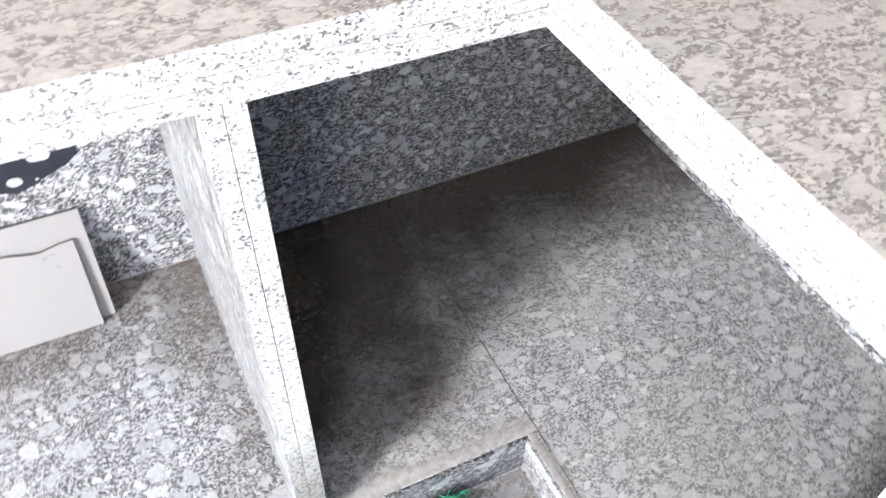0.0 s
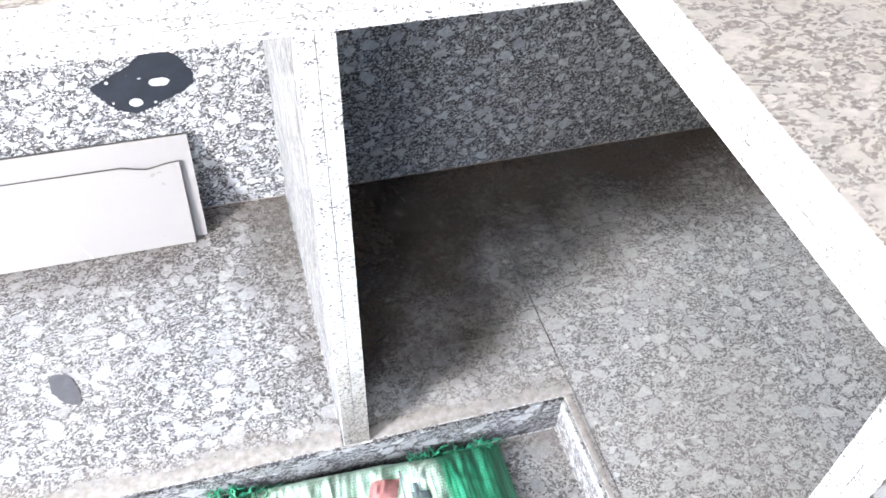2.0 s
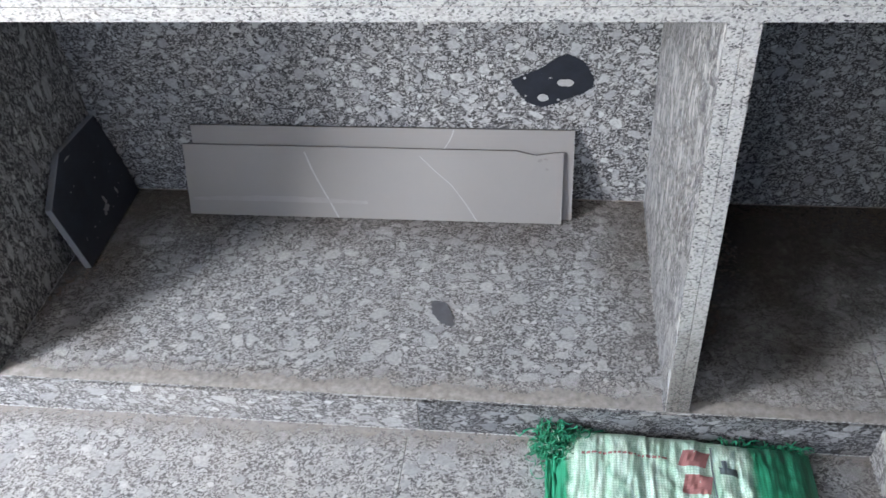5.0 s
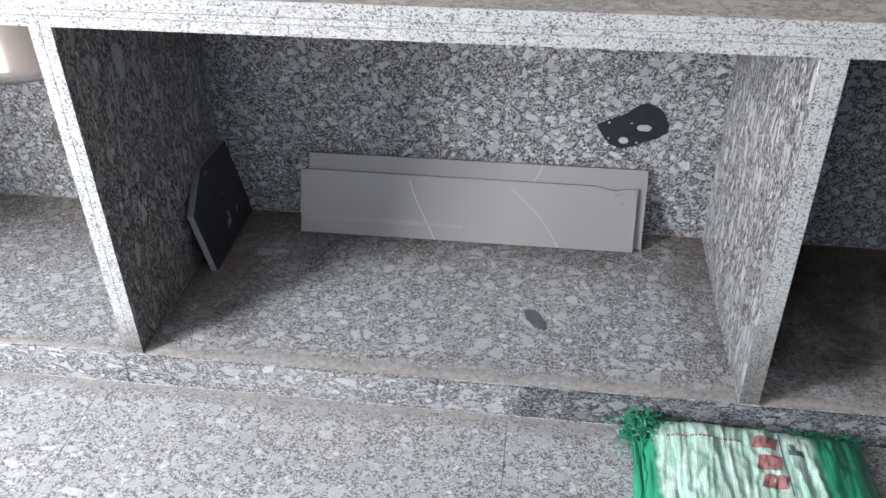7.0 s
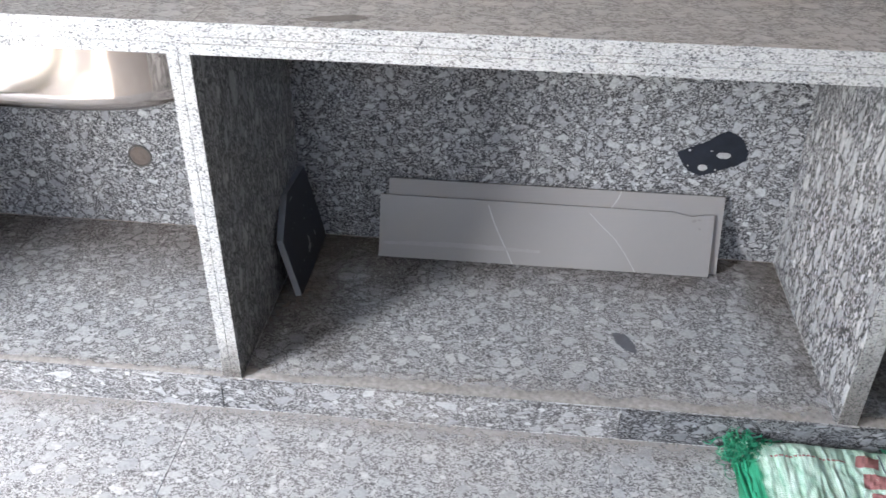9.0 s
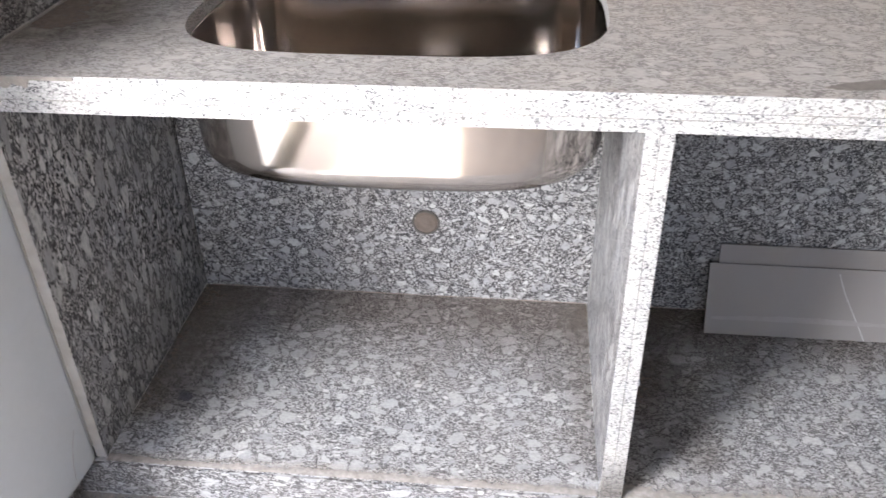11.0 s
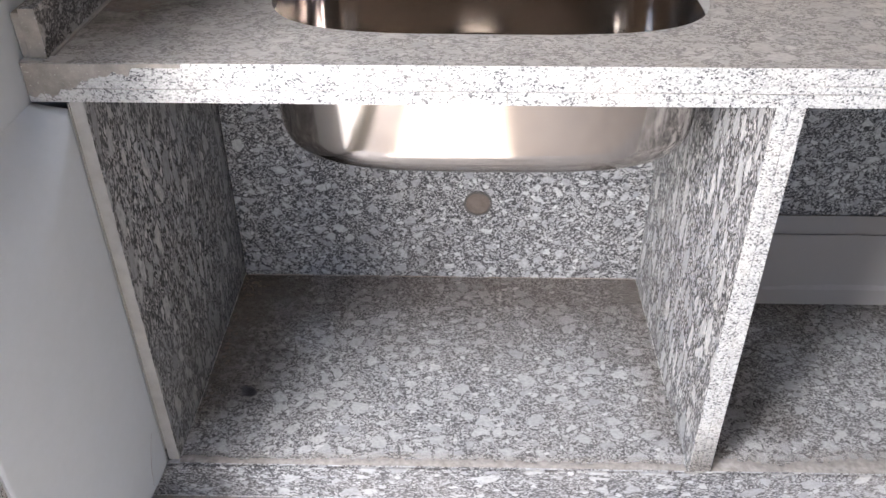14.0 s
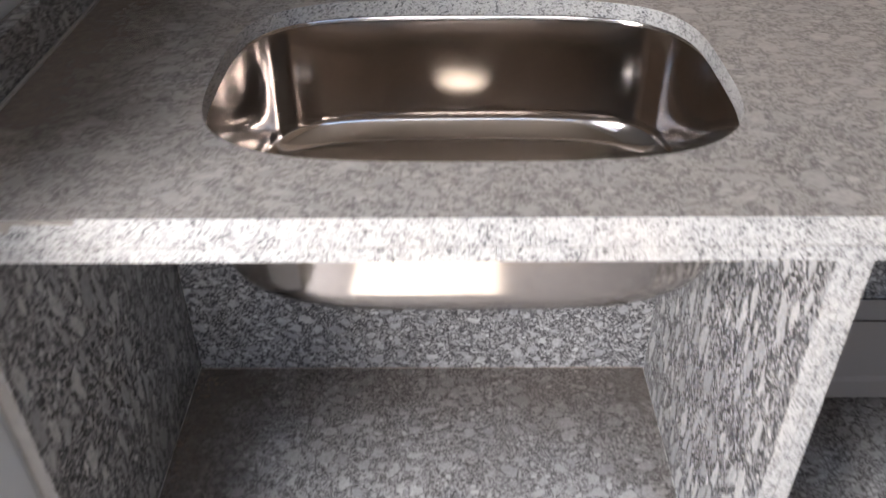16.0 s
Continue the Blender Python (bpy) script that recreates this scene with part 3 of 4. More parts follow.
def ring_plate(x0, x1, y0, y1, z0, z1, n=96):
    """A plate with the sink's opening through it."""
    bm = bmesh.new()
    corner = [math.atan2(y - HY, x - HX) for x in (x0, x1) for y in (y0, y1)]
    pts = [hole_point(2 * math.pi * k / n + 0.001) for k in range(n)]
    dirs = sorted([(math.atan2(y - HY, x - HX), x, y) for x, y in pts])
    for c in corner:
        k = min(range(len(dirs)), key=lambda i: abs(dirs[i][0] - c))
        dirs[k] = (c, dirs[k][1], dirs[k][2])
    rows = []
    for a, hx, hy in dirs:
        dx, dy = math.cos(a), math.sin(a)
        k = min([((x1 if dx > 0 else x0) - HX) / dx if abs(dx) > 1e-9 else 1e9, ((y1 if dy > 0 else y0) - HY) / dy if abs(dy) > 1e-9 else 1e9])
        ox, oy = HX + dx * k, HY + dy * k
        rows.append([bm.verts.new(p) for p in ((hx, hy, z1), (ox, oy, z1), (ox, oy, z0), (hx, hy, z0))])
    for a, b in zip(rows, rows[1:] + rows[:1]):
        for j in range(4):
            f = bm.faces.new((a[j], b[j], b[(j + 1) % 4], a[(j + 1) % 4]))
            f.material_index = 1 if j == 3 else 0
    return bm


def worktop():
    th = thing("granite_worktop", (-0.5, 0.9, UNDER), "dusty L-shaped grey granite worktop with a doubled pale sawn edge", "worktop")
    front = lambda n, c: n.y < -0.5 and c.y < FRONT + 0.03
    side = lambda n, c: n.x < -0.5 and c.x < RX + 0.03 and c.x > 0
    zt = UNDER + 0.0304
    part("top_slab", edge_faces(ring_plate(XL + 0.001, -1.1, FRONT + 0.001, YB, zt, TOP), front), [G_TOP, G_EDGE], th)
    part("top_slab", edge_faces(box_bm(-1.0995, RX + 0.012, FRONT + 0.001, YB, zt, TOP, 0.0012), front), [G_TOP, G_EDGE], th)
    bm = box_bm(RX + 0.0125, XR - 0.001, FRONT + 0.001, YB, zt, TOP)
    part("top_slab", bm, [G_TOP, G_EDGE], th)
    part("top_slab", edge_faces(box_bm(RX, XR - 0.001, -1.60, FRONT + 0.0015, zt, TOP, 0.0012), side), [G_TOP, G_EDGE], th)
    # lower strips that double the edge
    zs = UNDER + 0.0190
    for x0, x1 in ((XL + 0.001, -1.5), (-1.4995, -0.72), (-0.7195, RX + 0.07)):
        part("edge_strip", edge_faces(box_bm(x0, x1, FRONT + 0.001, FRONT + 0.065, UNDER, zs, 0.001), front), [G_TOP, G_EDGE], th, "pale sawn granite edge strip")
    part("edge_band", edge_faces(box_bm(XL + 0.001, RX + 0.069, FRONT + 0.0016, FRONT + 0.064, zs + 0.0006, zt - 0.0006), front), [G_TOP, G_EDGE], th, "thin pale filler band in the edge")
    part("edge_band", edge_faces(box_bm(RX + 0.0006, RX + 0.069, -1.60, FRONT + 0.0010, zs + 0.0006, zt - 0.0006), side), [G_TOP, G_EDGE], th, "thin pale filler band in the edge")
    for y0, y1 in ((-1.60, -0.3), (-0.2995, FRONT + 0.0015)):
        part("edge_strip", edge_faces(box_bm(RX, RX + 0.07, y0, y1, UNDER, zs, 0.001), side), [G_TOP, G_EDGE], th, "pale sawn granite edge strip")
    # rest of the under-layer
    part("under_slab", box_bm(-1.1, XR - 0.001, FRONT + 0.066, YB, UNDER, zs), G_BACK, th)
    part("under_slab", box_bm(RX + 0.071, XR - 0.001, -1.60, FRONT + 0.065, UNDER, zs), G_BACK, th)
    # cement left on the end of the edge by the wall
    bm = bmesh.new()
    n = 60
    lo, hi = [], []
    for i in range(n + 1):
        x = XL + 0.002 + 0.205 * i / n
        e = 0.5 + 0.5 * noise.noise(Vector((x * 60, 2.0, 0.5))) + 0.3 * noise.noise(Vector((x * 190, 4.0, 0.5)))
        k = max(0.0, 1 - (i / n) ** 2.0)
        lo.append(bm.verts.new((x, FRONT - 0.0005, UNDER + 0.001 + min(0.048, max(0.0, i / n - 0.12) * 0.06 + 0.020 * e))))
        hi.append(bm.verts.new((x, FRONT - 0.0005, TOP - 0.0006)))
    for i in range(n):
        bm.faces.new((lo[i], lo[i + 1], hi[i + 1], hi[i]))
    r = bmesh.ops.extrude_face_region(bm, geom=bm.faces[:])
    for v in r["geom"]:
        if isinstance(v, bmesh.types.BMVert):
            v.co.y += 0.0015
    part("mortar_smear", bm, CEMENT_STREAK, th, "brown cement smear")
    # brown dirt towards the upstand
    bm = bmesh.new()
    bm.faces.new([bm.verts.new(p) for p in ((XL + 0.04, FRONT + 0.004, TOP + 0.0006), (-1.78, FRONT + 0.004, TOP + 0.0006), (-1.78, YB - 0.02, TOP + 0.0006), (XL + 0.04, YB - 0.02, TOP + 0.0006))])
    part("dirt_film", bm, DIRT_TOP, th, "film of brown dirt, with painted shade in the corner bay")
    up = thing("upstand", (XL + 0.012, 0.9, TOP), "short grey granite upstand along the wall", "upstand")
    part("slab", edge_faces(box_bm(XL + 0.0125, XL + 0.034, FRONT + 0.012, YB - 0.001, TOP + 0.0005, TOP + 0.066, 0.001), lambda n, c: n.y < -0.5), [G_BACK, CEMENT_STREAK], up)
    part("mortar_bed", box_bm(XL + 0.001, XL + 0.012, FRONT + 0.014, YB - 0.001, TOP + 0.0005, TOP + 0.060, 0.002), CEMENT_STREAK, up, "rough grey cement bedding")
    part("mortar_fillet", box_bm(XL + 0.0345, XL + 0.040, FRONT + 0.02, YB - 0.001, TOP + 0.0002, TOP + 0.004, 0.0015), MORTAR, up, "thin cement fillet")
    return th


def sink():
    th = thing("sink", (HX, HY, 0.62), "undermounted brushed stainless steel sink with one bowl and open drain", "sink")
    n, t = 96, 0.0016
    prof = [(0.034, UNDER + 0.0270), (0.0135, UNDER + 0.0270), (0.0105, UNDER + 0.0255), (0.0100, UNDER + 0.022), (0.0098, UNDER + 0.017), (0.0080, 0.735), (0.0060, 0.672), (0.0052, 0.664), (0.0012, 0.650), (-0.008, 0.636), (-0.023, 0.625), (-0.041, 0.6185), (-0.047, 0.618), (-0.10, 0.615)]
    bm = bmesh.new()
    rows = []
    for g, z in prof:
        rows.append([bm.verts.new((*hole_point(2 * math.pi * k / n, g), z)) for k in range(n)])
    for a, b in zip(rows, rows[1:]):
        for k in range(n):
            bm.faces.new((a[k], a[(k + 1) % n], b[(k + 1) % n], b[k]))
    # open drain hole with a turned-down lip
    for r, z in ((0.062, 0.6115), (0.056, 0.610), (0.0545, 0.606), (0.0535, 0.591)):
        rows.append([bm.verts.new((HX + r * math.cos(2 * math.pi * k / n), HY - 0.045 + r * math.sin(2 * math.pi * k / n), z)) for k in range(n)])
        for k in range(n):
            bm.faces.new((rows[-2][k], rows[-2][(k + 1) % n], rows[-1][(k + 1) % n], rows[-1][k]))
    for f in bm.faces:
        f.smooth = True
    bowl = part("bowl", bm, STEEL, th)
    s = bowl.modifiers.new("thick", "SOLIDIFY")
    s.thickness, s.offset = t, 1.0
    # rolled seam just below the rim
    bm = bmesh.new()
    prev = None
    loops = []
    for k in range(n):
        x, y = hole_point(2 * math.pi * k / n, 0.0085)
        cx, cy = x - HX, y - HY
        l = math.hypot(cx, cy)
        loops.append([bm.verts.new((x + cx / l * 0.0022 * math.cos(a), y + cy / l * 0.0022 * math.cos(a), UNDER + 0.021 + 0.0022 * math.sin(a))) for a in [2 * math.pi * j / 6 for j in range(6)]])
    for a, b in zip(loops, loops[1:] + loops[:1]):
        for j in range(6):
            bm.faces.new((a[j], a[(j + 1) % 6], b[(j + 1) % 6], b[j])).smooth = True
    part("rim", bm, STEEL, bowl)


floor_slabs()
plinth()
back_panels()
end = thing("partition_panel", (-2.065, 0.86, DECK), "grey granite end panel beside the painted wall", "panel", "granite dividers")
part("slab", edge_faces(box_bm(-2.075, -2.056, FRONT + 0.003, PANEL + 0.018, DECK + 0.0005, UNDER - 0.0005, 0.0012), lambda n, c: n.y < -0.5), [G_SIDE, MORTAR], end)
partition(-1.152, -1.113, FRONT + 0.003, PANEL + 0.018, "grey granite divider between sink bay and middle bay", grime=0.16)
partition(0.082, 0.121, FRONT + 0.003, PANEL + 0.018, "grey granite divider between middle bay and corner bay", lean=-0.011)
partition(0.420, RBX - 0.001, 0.128, 0.166, "grey granite divider under the worktop return", "y")
bead = thing("plaster_infill", (XL + 0.02, FRONT, DECK), "smooth grey plaster infill between end panel and wall", "plaster")


def plaster_face():
    """Plaster that stands proud of the wall and runs out to nothing towards the worktop."""
    bm = bmesh.new()
    ny, nz = 40, 90
    def at(j, k):
        y = DOOR_Y1 + (FRONT - 0.001 - DOOR_Y1) * j / ny
        z = DECK + 0.0005 + (UNDER - 0.0015 - DECK) * k / nz
        w = 1 - j / ny
        f = min(1.0, (UNDER - 0.0005 - z) / (0.003 + 0.30 * w ** 0.8))
        f = f * f * (3 - 2 * f) * (1 - w ** 1.6)
        return XL + 0.0005 + 0.0488 * f, y, z
    g = [[bm.verts.new(at(j, k)) for k in range(nz + 1)] for j in range(ny + 1)]
    for j in range(ny):
        for k in range(nz):
            bm.faces.new((g[j][k], g[j + 1][k], g[j + 1][k + 1], g[j][k + 1])).smooth = True
    rim = [[g[0][k] for k in range(nz + 1)], [g[ny][k] for k in range(nz + 1)], [g[j][0] for j in range(ny + 1)]]
    for row in rim:
        low = [bm.verts.new((XL + 0.0004, v.co.y, v.co.z)) for v in row]
        for i in range(len(row) - 1):
            bm.faces.new((row[i], row[i + 1], low[i + 1], low[i]))
    part("plaster", bm, WALL_GREY, bead)


plaster_face()
part("skirting", box_bm(XL + 0.0005, XL + 0.010, DOOR_Y1, PLINTH - 0.003, FLOOR + 0.0002, DECK - 0.002, 0.001), G_RISER, bead, "dark grey granite skirting strip")
part("grout_line", box_bm(-2.0765, -2.0745, FRONT + 0.0, FRONT + 0.003, DECK + 0.03, UNDER - 0.001, 0.0006), MORTAR, bead, "thin pale grout line")
worktop()
sink()
sc = thing("wall_scratch", (XL + 0.047, 0.54, 0.16), "short curved pale scratch in grey wall paint", "scratch")
part("scratch", tube_bm(bmesh.new(), [(XL + 0.0488, 0.555, 0.205), (XL + 0.0478, 0.538, 0.178), (XL + 0.0466, 0.526, 0.145), (XL + 0.0461, 0.520, 0.112)], 0.0006, 4), MORTAR, sc)


# ---- loose things ----
def leaning(x0, y_foot, tilt):
    """Maps (u along, v up the face, w out of the face) to the world, for a plate leaning back by tilt (run over rise)."""
    a = math.atan(tilt)
    def go(u, v, w):
        return Vector((x0 + u, y_foot + v * math.sin(a) - w * math.cos(a) + w * 0.0, DECK + 0.0006 + v * math.cos(a) + w * math.sin(a)))
    return go


def ceramic_tile(x0, y_foot, tilt, outline, veins, label, streak=None):
    th = thing("ceramic_tile", (x0 + 0.4, y_foot, DECK), label, "tile", "cut floor tiles")
    go = leaning(x0, y_foot, tilt)
    body = part("body", prism_bm(outline, lambda u, v, w: go(u, v, w), 0.0072), TILE_BODY, th, "pale biscuit tile body")
    part("glaze", prism_bm([(u, v) for u, v in outline], lambda u, v, w: go(u, v, 0.0073 + w), 0.0012), TILE_FACE, body, "smooth grey glazed face")
    for pts, wd in veins:
        o = [(u - wd, v) for u, v in pts] + [(u + wd, v) for u, v in reversed(pts)]
        part("vein", prism_bm(o, lambda u, v, w: go(u, v, 0.0086 + w), 0.0002), VEIN, body, "pale marble vein")
    if streak:
        u0, u1, v0, h = streak
        n = 24
        top = [(u0 + (u1 - u0) * i / n, v0 + h * (0.35 + 0.45 * math.sin(math.pi * i / n) + 0.2 * noise.noise(Vector((i * 0.6, 3.0, 1.0))))) for i in range(n + 1)]
        low = [(u0 + (u1 - u0) * i / n, v0 + 0.002 * noise.noise(Vector((i * 0.5, 9.0, 1.0)))) for i in range(n, -1, -1)]
        part("dust_streak", prism_bm(top + low, lambda u, v, w: go(u, v, 0.0086 + w), 0.0002), DUST_STREAK, body, "dry pale dust streak")
    return th


ceramic_tile(-0.884, 1.0725, 0.345, [(0, 0), (0.812, 0), (0.812, 0.193), (0, 0.193)],
             [([(0.545, 0.150), (0.555, 0.165), (0.562, 0.180), (0.566, 0.192)], 0.0012)], "long grey cut ceramic tile leaning on the granite back panel")
ceramic_tile(-0.904, 1.0585, 0.385, [(0, 0), (0.811, 0), (0.811, 0.153), (0.790, 0.152), (0.756, 0.146), (0.735, 0.150), (0.715, 0.155), (0, 0.157)],
             [([(0.335, 0.0), (0.318, 0.035), (0.300, 0.070), (0.283, 0.105), (0.268, 0.145)], 0.0016),
              ([(0.635, 0.0), (0.610, 0.040), (0.580, 0.080), (0.540, 0.115), (0.515, 0.140)], 0.0011)], "long grey cut ceramic tile with a chipped top edge", (0.012, 0.40, 0.033, 0.016))


def stone_offcut():
    th = thing("stone_offcut", (-1.06, 0.97, DECK), "angular black granite offcut leaning on a divider", "stone offcut")
    a = math.atan(0.215)
    x0 = -1.071
    def go(u, v, w):
        return Vector((x0 - v * math.sin(a) + w * math.cos(a), u, DECK + 0.0005 + v * math.cos(a) + w * math.sin(a)))
    o = [(0.867, 0.0), (1.126, 0.0), (1.131, 0.060), (1.131, 0.206), (0.976, 0.216), (0.869, 0.154)]
    part("stone", edge_faces(prism_bm(o, go, 0.017, 0.0012), lambda n, c: abs(n.x) < 0.6), [BLACK_STONE, BLACK_EDGE], th)
    rng = random.Random(5)
    marks = [(1.004, 0.050, 0.011, 0.007), (1.012, 0.064, 0.005, 0.010), (0.992, 0.044, 0.006, 0.004), (1.060, 0.055, 0.003, 0.009), (0.985, 0.195, 0.010, 0.0015)]
    marks += [(rng.uniform(0.90, 1.10), rng.uniform(0.02, 0.15), rng.uniform(0.001, 0.002), rng.uniform(0.001, 0.002)) for _ in range(12)]
    for cu, cv, ru, rv in marks:
        ring = []
        for i in range(14):
            q = 2 * math.pi * i / 14
            k = 1 + 0.9 * noise.noise(Vector((math.cos(q) * 3 + cu * 90, math.sin(q) * 3, cv * 70)))
            ring.append((cu + ru * k * math.cos(q), cv + rv * k * math.sin(q)))
        part("cement_speck", prism_bm(ring, lambda u, v, w: go(u, v, 0.0171 + w), 0.0004), PALE_CHIP, th, "dried cement speck")


stone_offcut()


def blot(name, outline, to_world, mat, label, at, chips=(), chip_mat=None):
    th = thing(name, at, label, "stain")
    pts = []
    outline = [((a[0] * (1 - w) + b[0] * w), (a[1] * (1 - w) + b[1] * w)) for a, b in zip(outline, outline[1:] + outline[:1]) for w in (0.12, 0.88)]
    for i, (a, b) in enumerate(zip(outline, outline[1:] + outline[:1])):
        for k in range(6):
            u, v = a[0] + (b[0] - a[0]) * k / 6, a[1] + (b[1] - a[1]) * k / 6
            j = 0.0030
            pts.append((u + j * noise.noise(Vector((u * 330, v * 330, 1))), v + j * noise.noise(Vector((u * 330, v * 330, 9)))))
    part("film", prism_bm(pts, to_world, 0.0008), mat, th)
    for cu, cv, ru, rv in chips:
        ring = [(cu + ru * math.cos(q) * (1 + 0.25 * noise.noise(Vector((math.cos(q) * 2, math.sin(q) * 2, cu * 50)))), cv + rv * math.sin(q) * (1 + 0.25 * noise.noise(Vector((math.cos(q) * 2, math.sin(q) * 2, cv * 50))))) for q in [2 * math.pi * k / 16 for k in range(16)]]
        part("chip", prism_bm(ring, lambda u, v, w: to_world(u, v, w + 0.0009), 0.0005), chip_mat, th, "pale bare spot")
    return th


patch = [(130, 195), (200, 165), (300, 125), (350, 90), (400, 60), (440, 55), (520, 90), (550, 130), (580, 180), (575, 225), (520, 265), (440, 290), (370, 320), (300, 340), (220, 310), (170, 260)]
pw = lambda cx, cy: (-0.201 + (cx / 3 - 45) * 0.00108, 0.455 - (cy / 3 - 17) * 0.00125)
chips = [(*pw(428, 203), 0.0165, 0.008), (*pw(308, 285), 0.011, 0.0085), (*pw(208, 180), 0.003, 0.003), (*pw(346, 178), 0.003, 0.0012), (*pw(392, 295), 0.0025, 0.0025), (*pw(213, 276), 0.002, 0.002)]
blot("sealant_patch", [pw(*p) for p in patch], lambda u, v, w: Vector((u, PANEL - 0.0002 - w, v)), BLACK_PAINT, "irregular black sealant patch on the granite back panel", (-0.12, PANEL, 0.39), chips, PALE_CHIP)
blot("deck_stain", [(-0.337, 0.815), (-0.309, 0.813), (-0.291, 0.777), (-0.289, 0.748), (-0.314, 0.758), (-0.335, 0.785)], lambda u, v, w: Vector((u, v, DECK + 0.0002 + w)), GREY_STAIN, "small leaf-shaped dark grey stain on the deck", (-0.312, 0.783, DECK))
blot("worktop_stain", [(-0.935, 0.618), (-0.900, 0.610), (-0.845, 0.620), (-0.825, 0.640), (-0.850, 0.650), (-0.900, 0.636)], lambda u, v, w: Vector((u, v, TOP + 0.0002 + w)), SMUDGE, "faint grey smudge on the worktop", (-0.88, 0.63, TOP))


def sack():
    """A half-empty woven sack lying on the floor against the plinth, with a frayed corner."""
    th = thing("woven_sack", (0.09, 0.30, FLOOR), "rumpled green and white woven plastic sack on the floor", "sack")
    x0, x1, y0, y1 = -0.112, 0.326, 0.02, 0.583
    nx, ny = 170, 170
    bm = bmesh.new()

    def top(u, v):
        e = (1 - abs(2 * u - 1) ** 5) * (1 - max(0.0, v) ** 26) * (1 - (1 - v) ** 10)
        x, y = x0 + u * (x1 - x0), y0 + v * (y1 - y0)
        h = 0.052 * max(e, 0.0) ** 0.6
        h += 0.010 * e * noise.noise(Vector((x * 9, y * 3.5, 2)))
        h += 0.0110 * e * (0.5 - abs(noise.noise(Vector((x * 34 + y * 2, y * 4 + x * 2, 4)))))
        h += 0.0055 * e * (0.5 - abs(noise.noise(Vector((x * 95 - y * 4, y * 8, 7)))))
        h += 0.0035 * e * (0.4 - abs(noise.noise(Vector((x * 22 + y * 30, y * 9 - x * 14, 12)))))
        h += 0.0045 * e * (0.4 - abs(noise.noise(Vector((x * 60 - y * 34, y * 16 + x * 9, 15)))))
        xx = x + 0.010 * noise.noise(Vector((y * 7, u * 2, 3))) + (0.012 * (u - 0.5)) * (1 - v)
        yy = y + 0.012 * noise.noise(Vector((x * 8, 1.0, 6))) * v - 0.012 * max(0.0, 2 * u - 0.7) * v + 0.004 * v
        return Vector((xx, yy, FLOOR + 0.003 + h))
    grid = [[bm.verts.new(top(i / nx, j / ny)) for i in range(nx + 1)] for j in range(ny + 1)]
    for j in range(ny):
        for i in range(nx):
            bm.faces.new((grid[j][i], grid[j][i + 1], grid[j + 1][i + 1], grid[j + 1][i])).smooth = True
    rim = [grid[0][i] for i in range(nx)] + [grid[j][nx] for j in range(ny)] + [grid[ny][i] for i in range(nx, 0, -1)] + [grid[j][0] for j in range(ny, 0, -1)]
    low = [bm.verts.new((v.co.x, v.co.y, FLOOR + 0.0006)) for v in rim]
    for k in range(len(rim)):
        j = (k + 1) % len(rim)
        bm.faces.new((rim[k], low[k], low[j], rim[j]))
    bm.faces.new(low)
    cloth = part("cloth", bm, SACKING, th)

    def on(x, y):
        u, v = (x - x0) / (x1 - x0), (y - y0) / (y1 - y0)
        return top(u, v)

    def printed(ax, ay, bx, by, mat, label, lean=0.0, n=8):
        bm = bmesh.new()
        rows = [[bm.verts.new(on(ax + (bx - ax) * i / n + lean * (j / n - 0.5), ay + (by - ay) * j / n) + Vector((0, 0, 0.0012))) for i in range(n + 1)] for j in range(n + 1)]
        for j in range(n):
            for i in range(n):
                bm.faces.new((rows[j][i], rows[j][i + 1], rows[j + 1][i + 1], rows[j + 1][i]))
        part("printed_bar", bm, mat, cloth, label)
    for y, l, h in ((0.520, 0.0, 0.032), (0.472, 0.004, 0.034), (0.430, 0.010, 0.030)):
        printed(0.108, y - h / 2, 0.150, y + h / 2, RED_PRINT, "faded red printed bar", 0.010)
    printed(0.166, 0.495, 0.194, 0.508, DARK_PRINT, "dark printed bar")
    printed(0.171, 0.500, 0.179, 0.523, DARK_PRINT, "dark printed bar")
    printed(0.1535, 0.40, 0.1560, 0.550, DARK_PRINT, "dark crease line", 0.004, 14)
    rng = random.Random(11)
    x = -0.055
    while x < 0.085:
        w = 0.003 + rng.random() * 0.006
        printed(x, 0.514, x + w, 0.5185, RED_PRINT, "small faded printed bar", n=2)
        x += w + 0.0025

    # frayed threads: a bunch at one corner, loose ends along the hem
    def threads(name, n, base, spread, length, mat, seed, thick, label, bend=0.3):
        r = random.Random(seed)
        bm = bmesh.new()
        for _ in range(n):
            p = Vector(base(r))
            d = Vector((r.gauss(spread[0], 0.6), r.gauss(spread[1], 0.6), abs(r.gauss(0.55, 0.4)))).normalized()
            pts = []
            axis = Vector((r.gauss(0, 0.5), r.gauss(0, 0.5), r.gauss(0, 1))).normalized()
            l = length * (0.5 + r.random())
            for k in range(9):
                pts.append(p.copy())
                d = Matrix.Rotation(bend * r.uniform(0.5, 1.4), 3, axis) @ d + Vector((0, 0, -0.08 * bend))
                p += d * l / 8
                p.z = max(p.z, FLOOR + 0.003)
            tube_bm(bm, pts, thick * (0.7 + 0.6 * r.random()), 4)
        for f in bm.faces:
            f.smooth = True
        tagged(part(name, bm, mat, cloth, label), kind="stuff")
    threads("frayed_tuft", 300, lambda r: (x0 + 0.020 + r.gauss(0, 0.016), 0.550 + r.gauss(0, 0.014), FLOOR + 0.018 + 0.022 * r.random()), (-0.05, 0.0), 0.050, THREAD_G, 3, 0.0011, "tangled green plastic threads", 0.85)
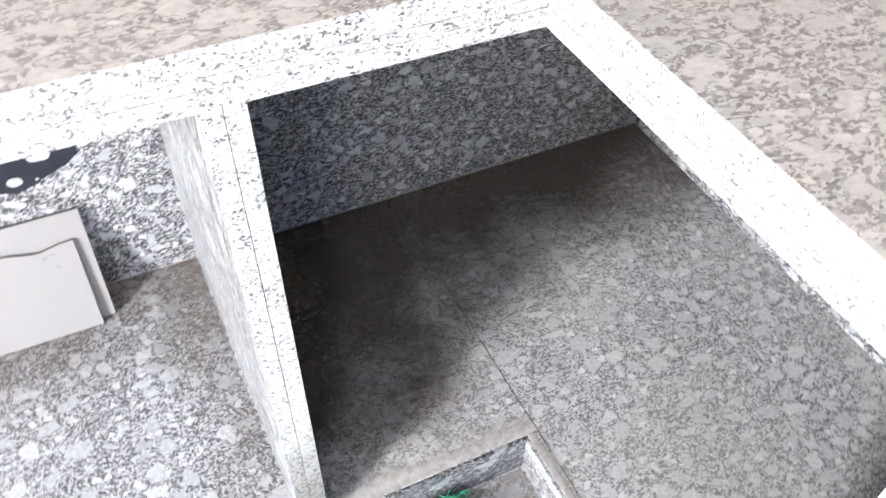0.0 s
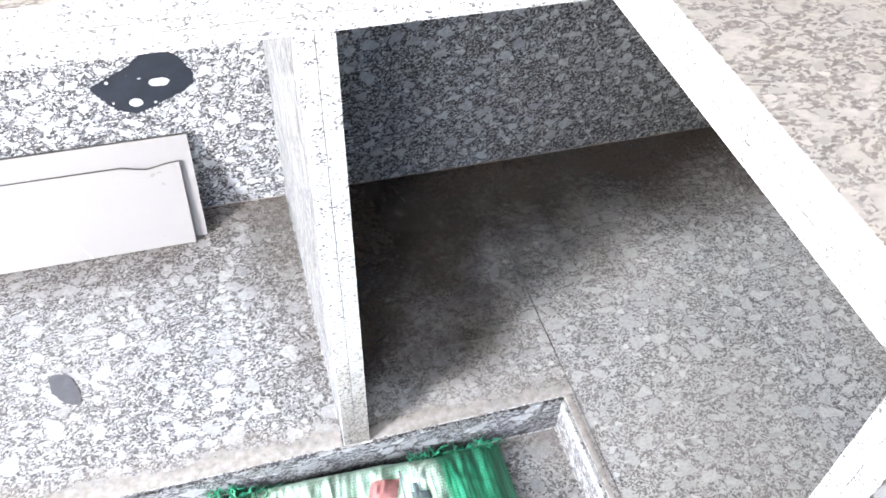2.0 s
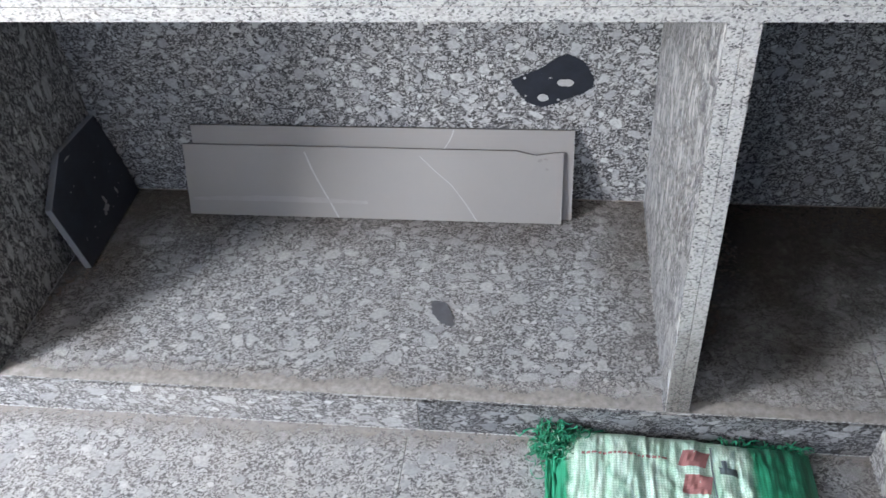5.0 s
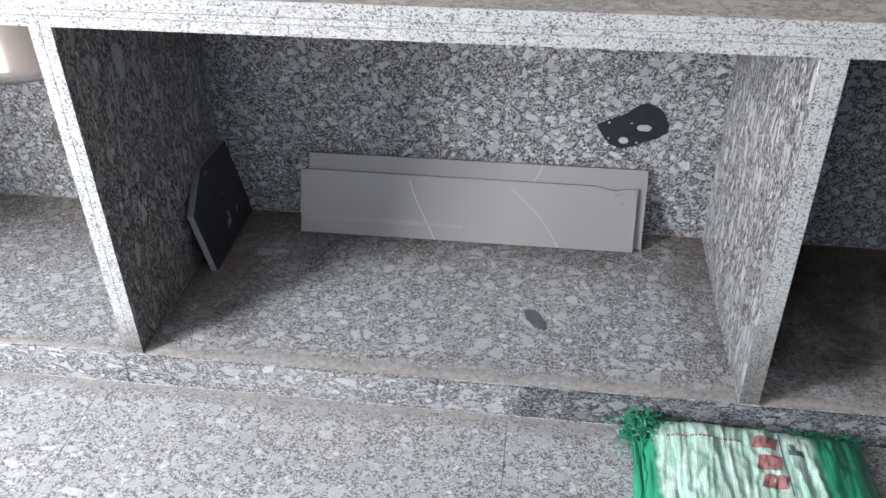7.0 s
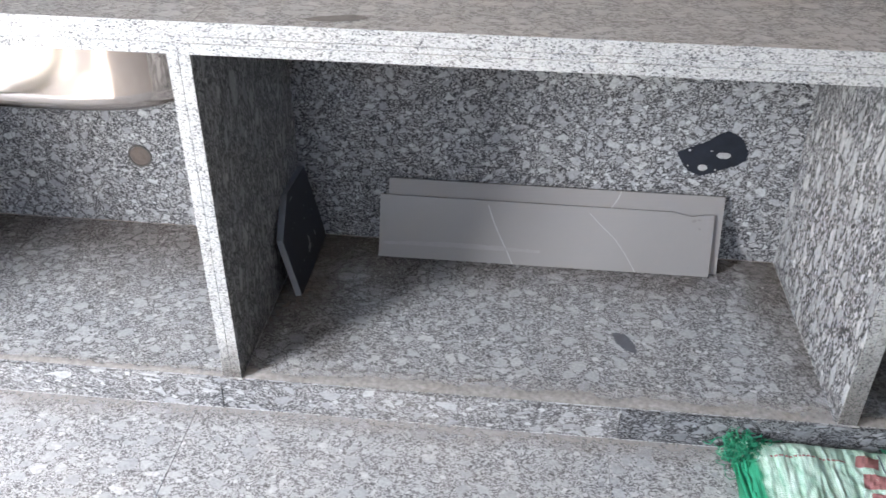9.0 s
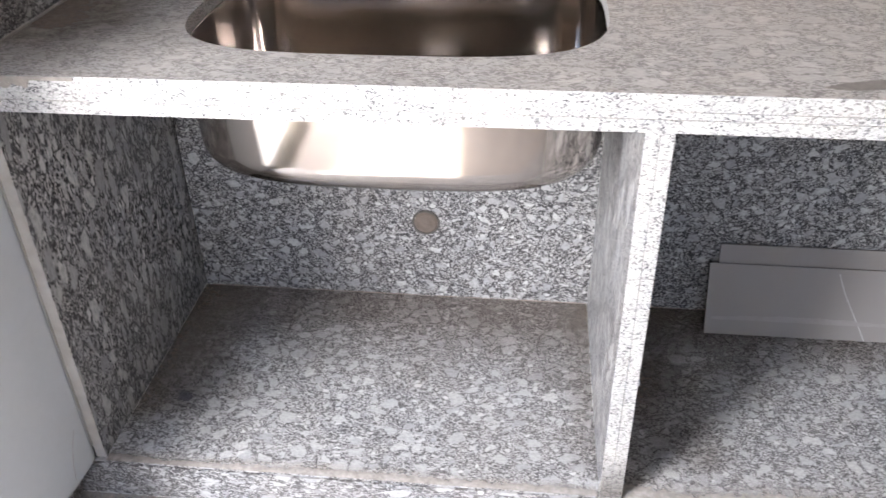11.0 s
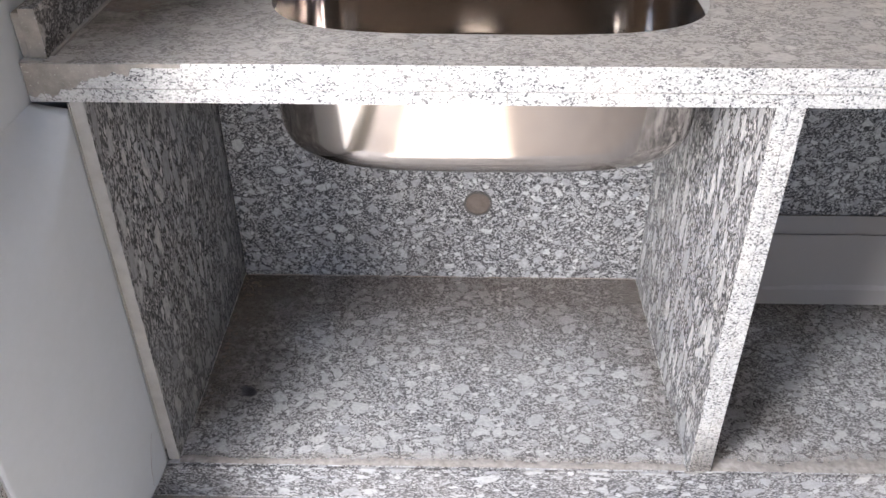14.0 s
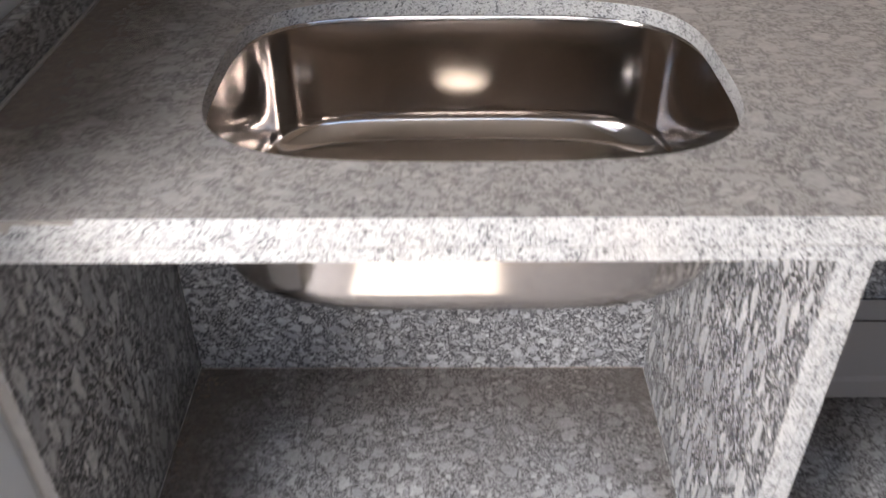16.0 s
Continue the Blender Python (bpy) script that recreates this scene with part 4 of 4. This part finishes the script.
    threads("frayed_tuft", 22, lambda r: (x0 + 0.015 + r.gauss(0, 0.016), 0.548 + r.gauss(0, 0.012), FLOOR + 0.024 + 0.012 * r.random()), (0.2, 0.3), 0.042, THREAD_W, 8, 0.0009, "loose pale plastic threads", 0.6)
    threads("frayed_hem", 90, lambda r: (0.17 + 0.15 * r.random(), 0.566 + r.gauss(0, 0.004), FLOOR + 0.022 + 0.012 * r.random()), (0.3, 0.5), 0.018, THREAD_G, 5, 0.0009, "short green hem threads")
    threads("frayed_hem", 26, lambda r: (-0.09 + 0.06 * r.random(), 0.570 + r.gauss(0, 0.004), FLOOR + 0.026 + 0.012 * r.random()), (0.4, 0.7), 0.026, THREAD_G, 6, 0.0009, "short green hem threads")
    # gathered folds down the open side
    for k in range(9):
        r = random.Random(40 + k)
        pts = []
        xs = x0 + 0.004 + 0.028 * r.random()
        for j in range(9):
            y = 0.552 - 0.30 * j / 8
            pts.append((xs + 0.007 * noise.noise(Vector((k * 3.1, y * 12, 0))), y, FLOOR + 0.020 + 0.016 * r.random() + 0.006 * noise.noise(Vector((k, y * 9, 5)))))
        part("fold", tube_bm(bmesh.new(), pts, 0.0035, 6), THREAD_G, cloth, "gathered dark green fold")
    th.matrix_basis = Matrix.Translation((0.09, 0.289, FLOOR))


sack()


# ---- crumbs of cement and stone on the decks ----
def crumbs():
    r = random.Random(21)
    bm = bmesh.new()
    spots = [(-1.655, 0.700, 0.0022), (-1.60, 0.76, 0.0012)] + [(r.uniform(-2.0, -1.2), r.uniform(0.62, 1.1), r.uniform(0.0005, 0.0013)) for _ in range(26)]
    spots += [(r.uniform(-1.05, 0.05), r.uniform(0.62, 1.0), r.uniform(0.0004, 0.0011)) for _ in range(30)] + [(r.uniform(0.2, 0.95), r.uniform(0.62, 1.05), r.uniform(0.0004, 0.0011)) for _ in range(20)]
    for x, y, s in spots:
        vs = bmesh.ops.create_icosphere(bm, subdivisions=1, radius=s)["verts"]
        for v in vs:
            v.co = Vector((x + v.co.x * r.uniform(0.8, 1.5), y + v.co.y * r.uniform(0.8, 1.4), DECK + s * 0.6 + v.co.z * 0.7))
    tagged(part("debris", bm, PALE_CHIP), "tiny pale cement crumbs on the granite deck", "debris", kind="stuff")


crumbs()
blot("deck_stain", [(-1.985, 0.775), (-1.965, 0.772), (-1.95, 0.758), (-1.958, 0.745), (-1.978, 0.748)], lambda u, v, w: Vector((u, v, DECK + 0.0002 + w)), GREY_STAIN, "small dark smudge on the sink bay deck", (-1.967, 0.76, DECK))
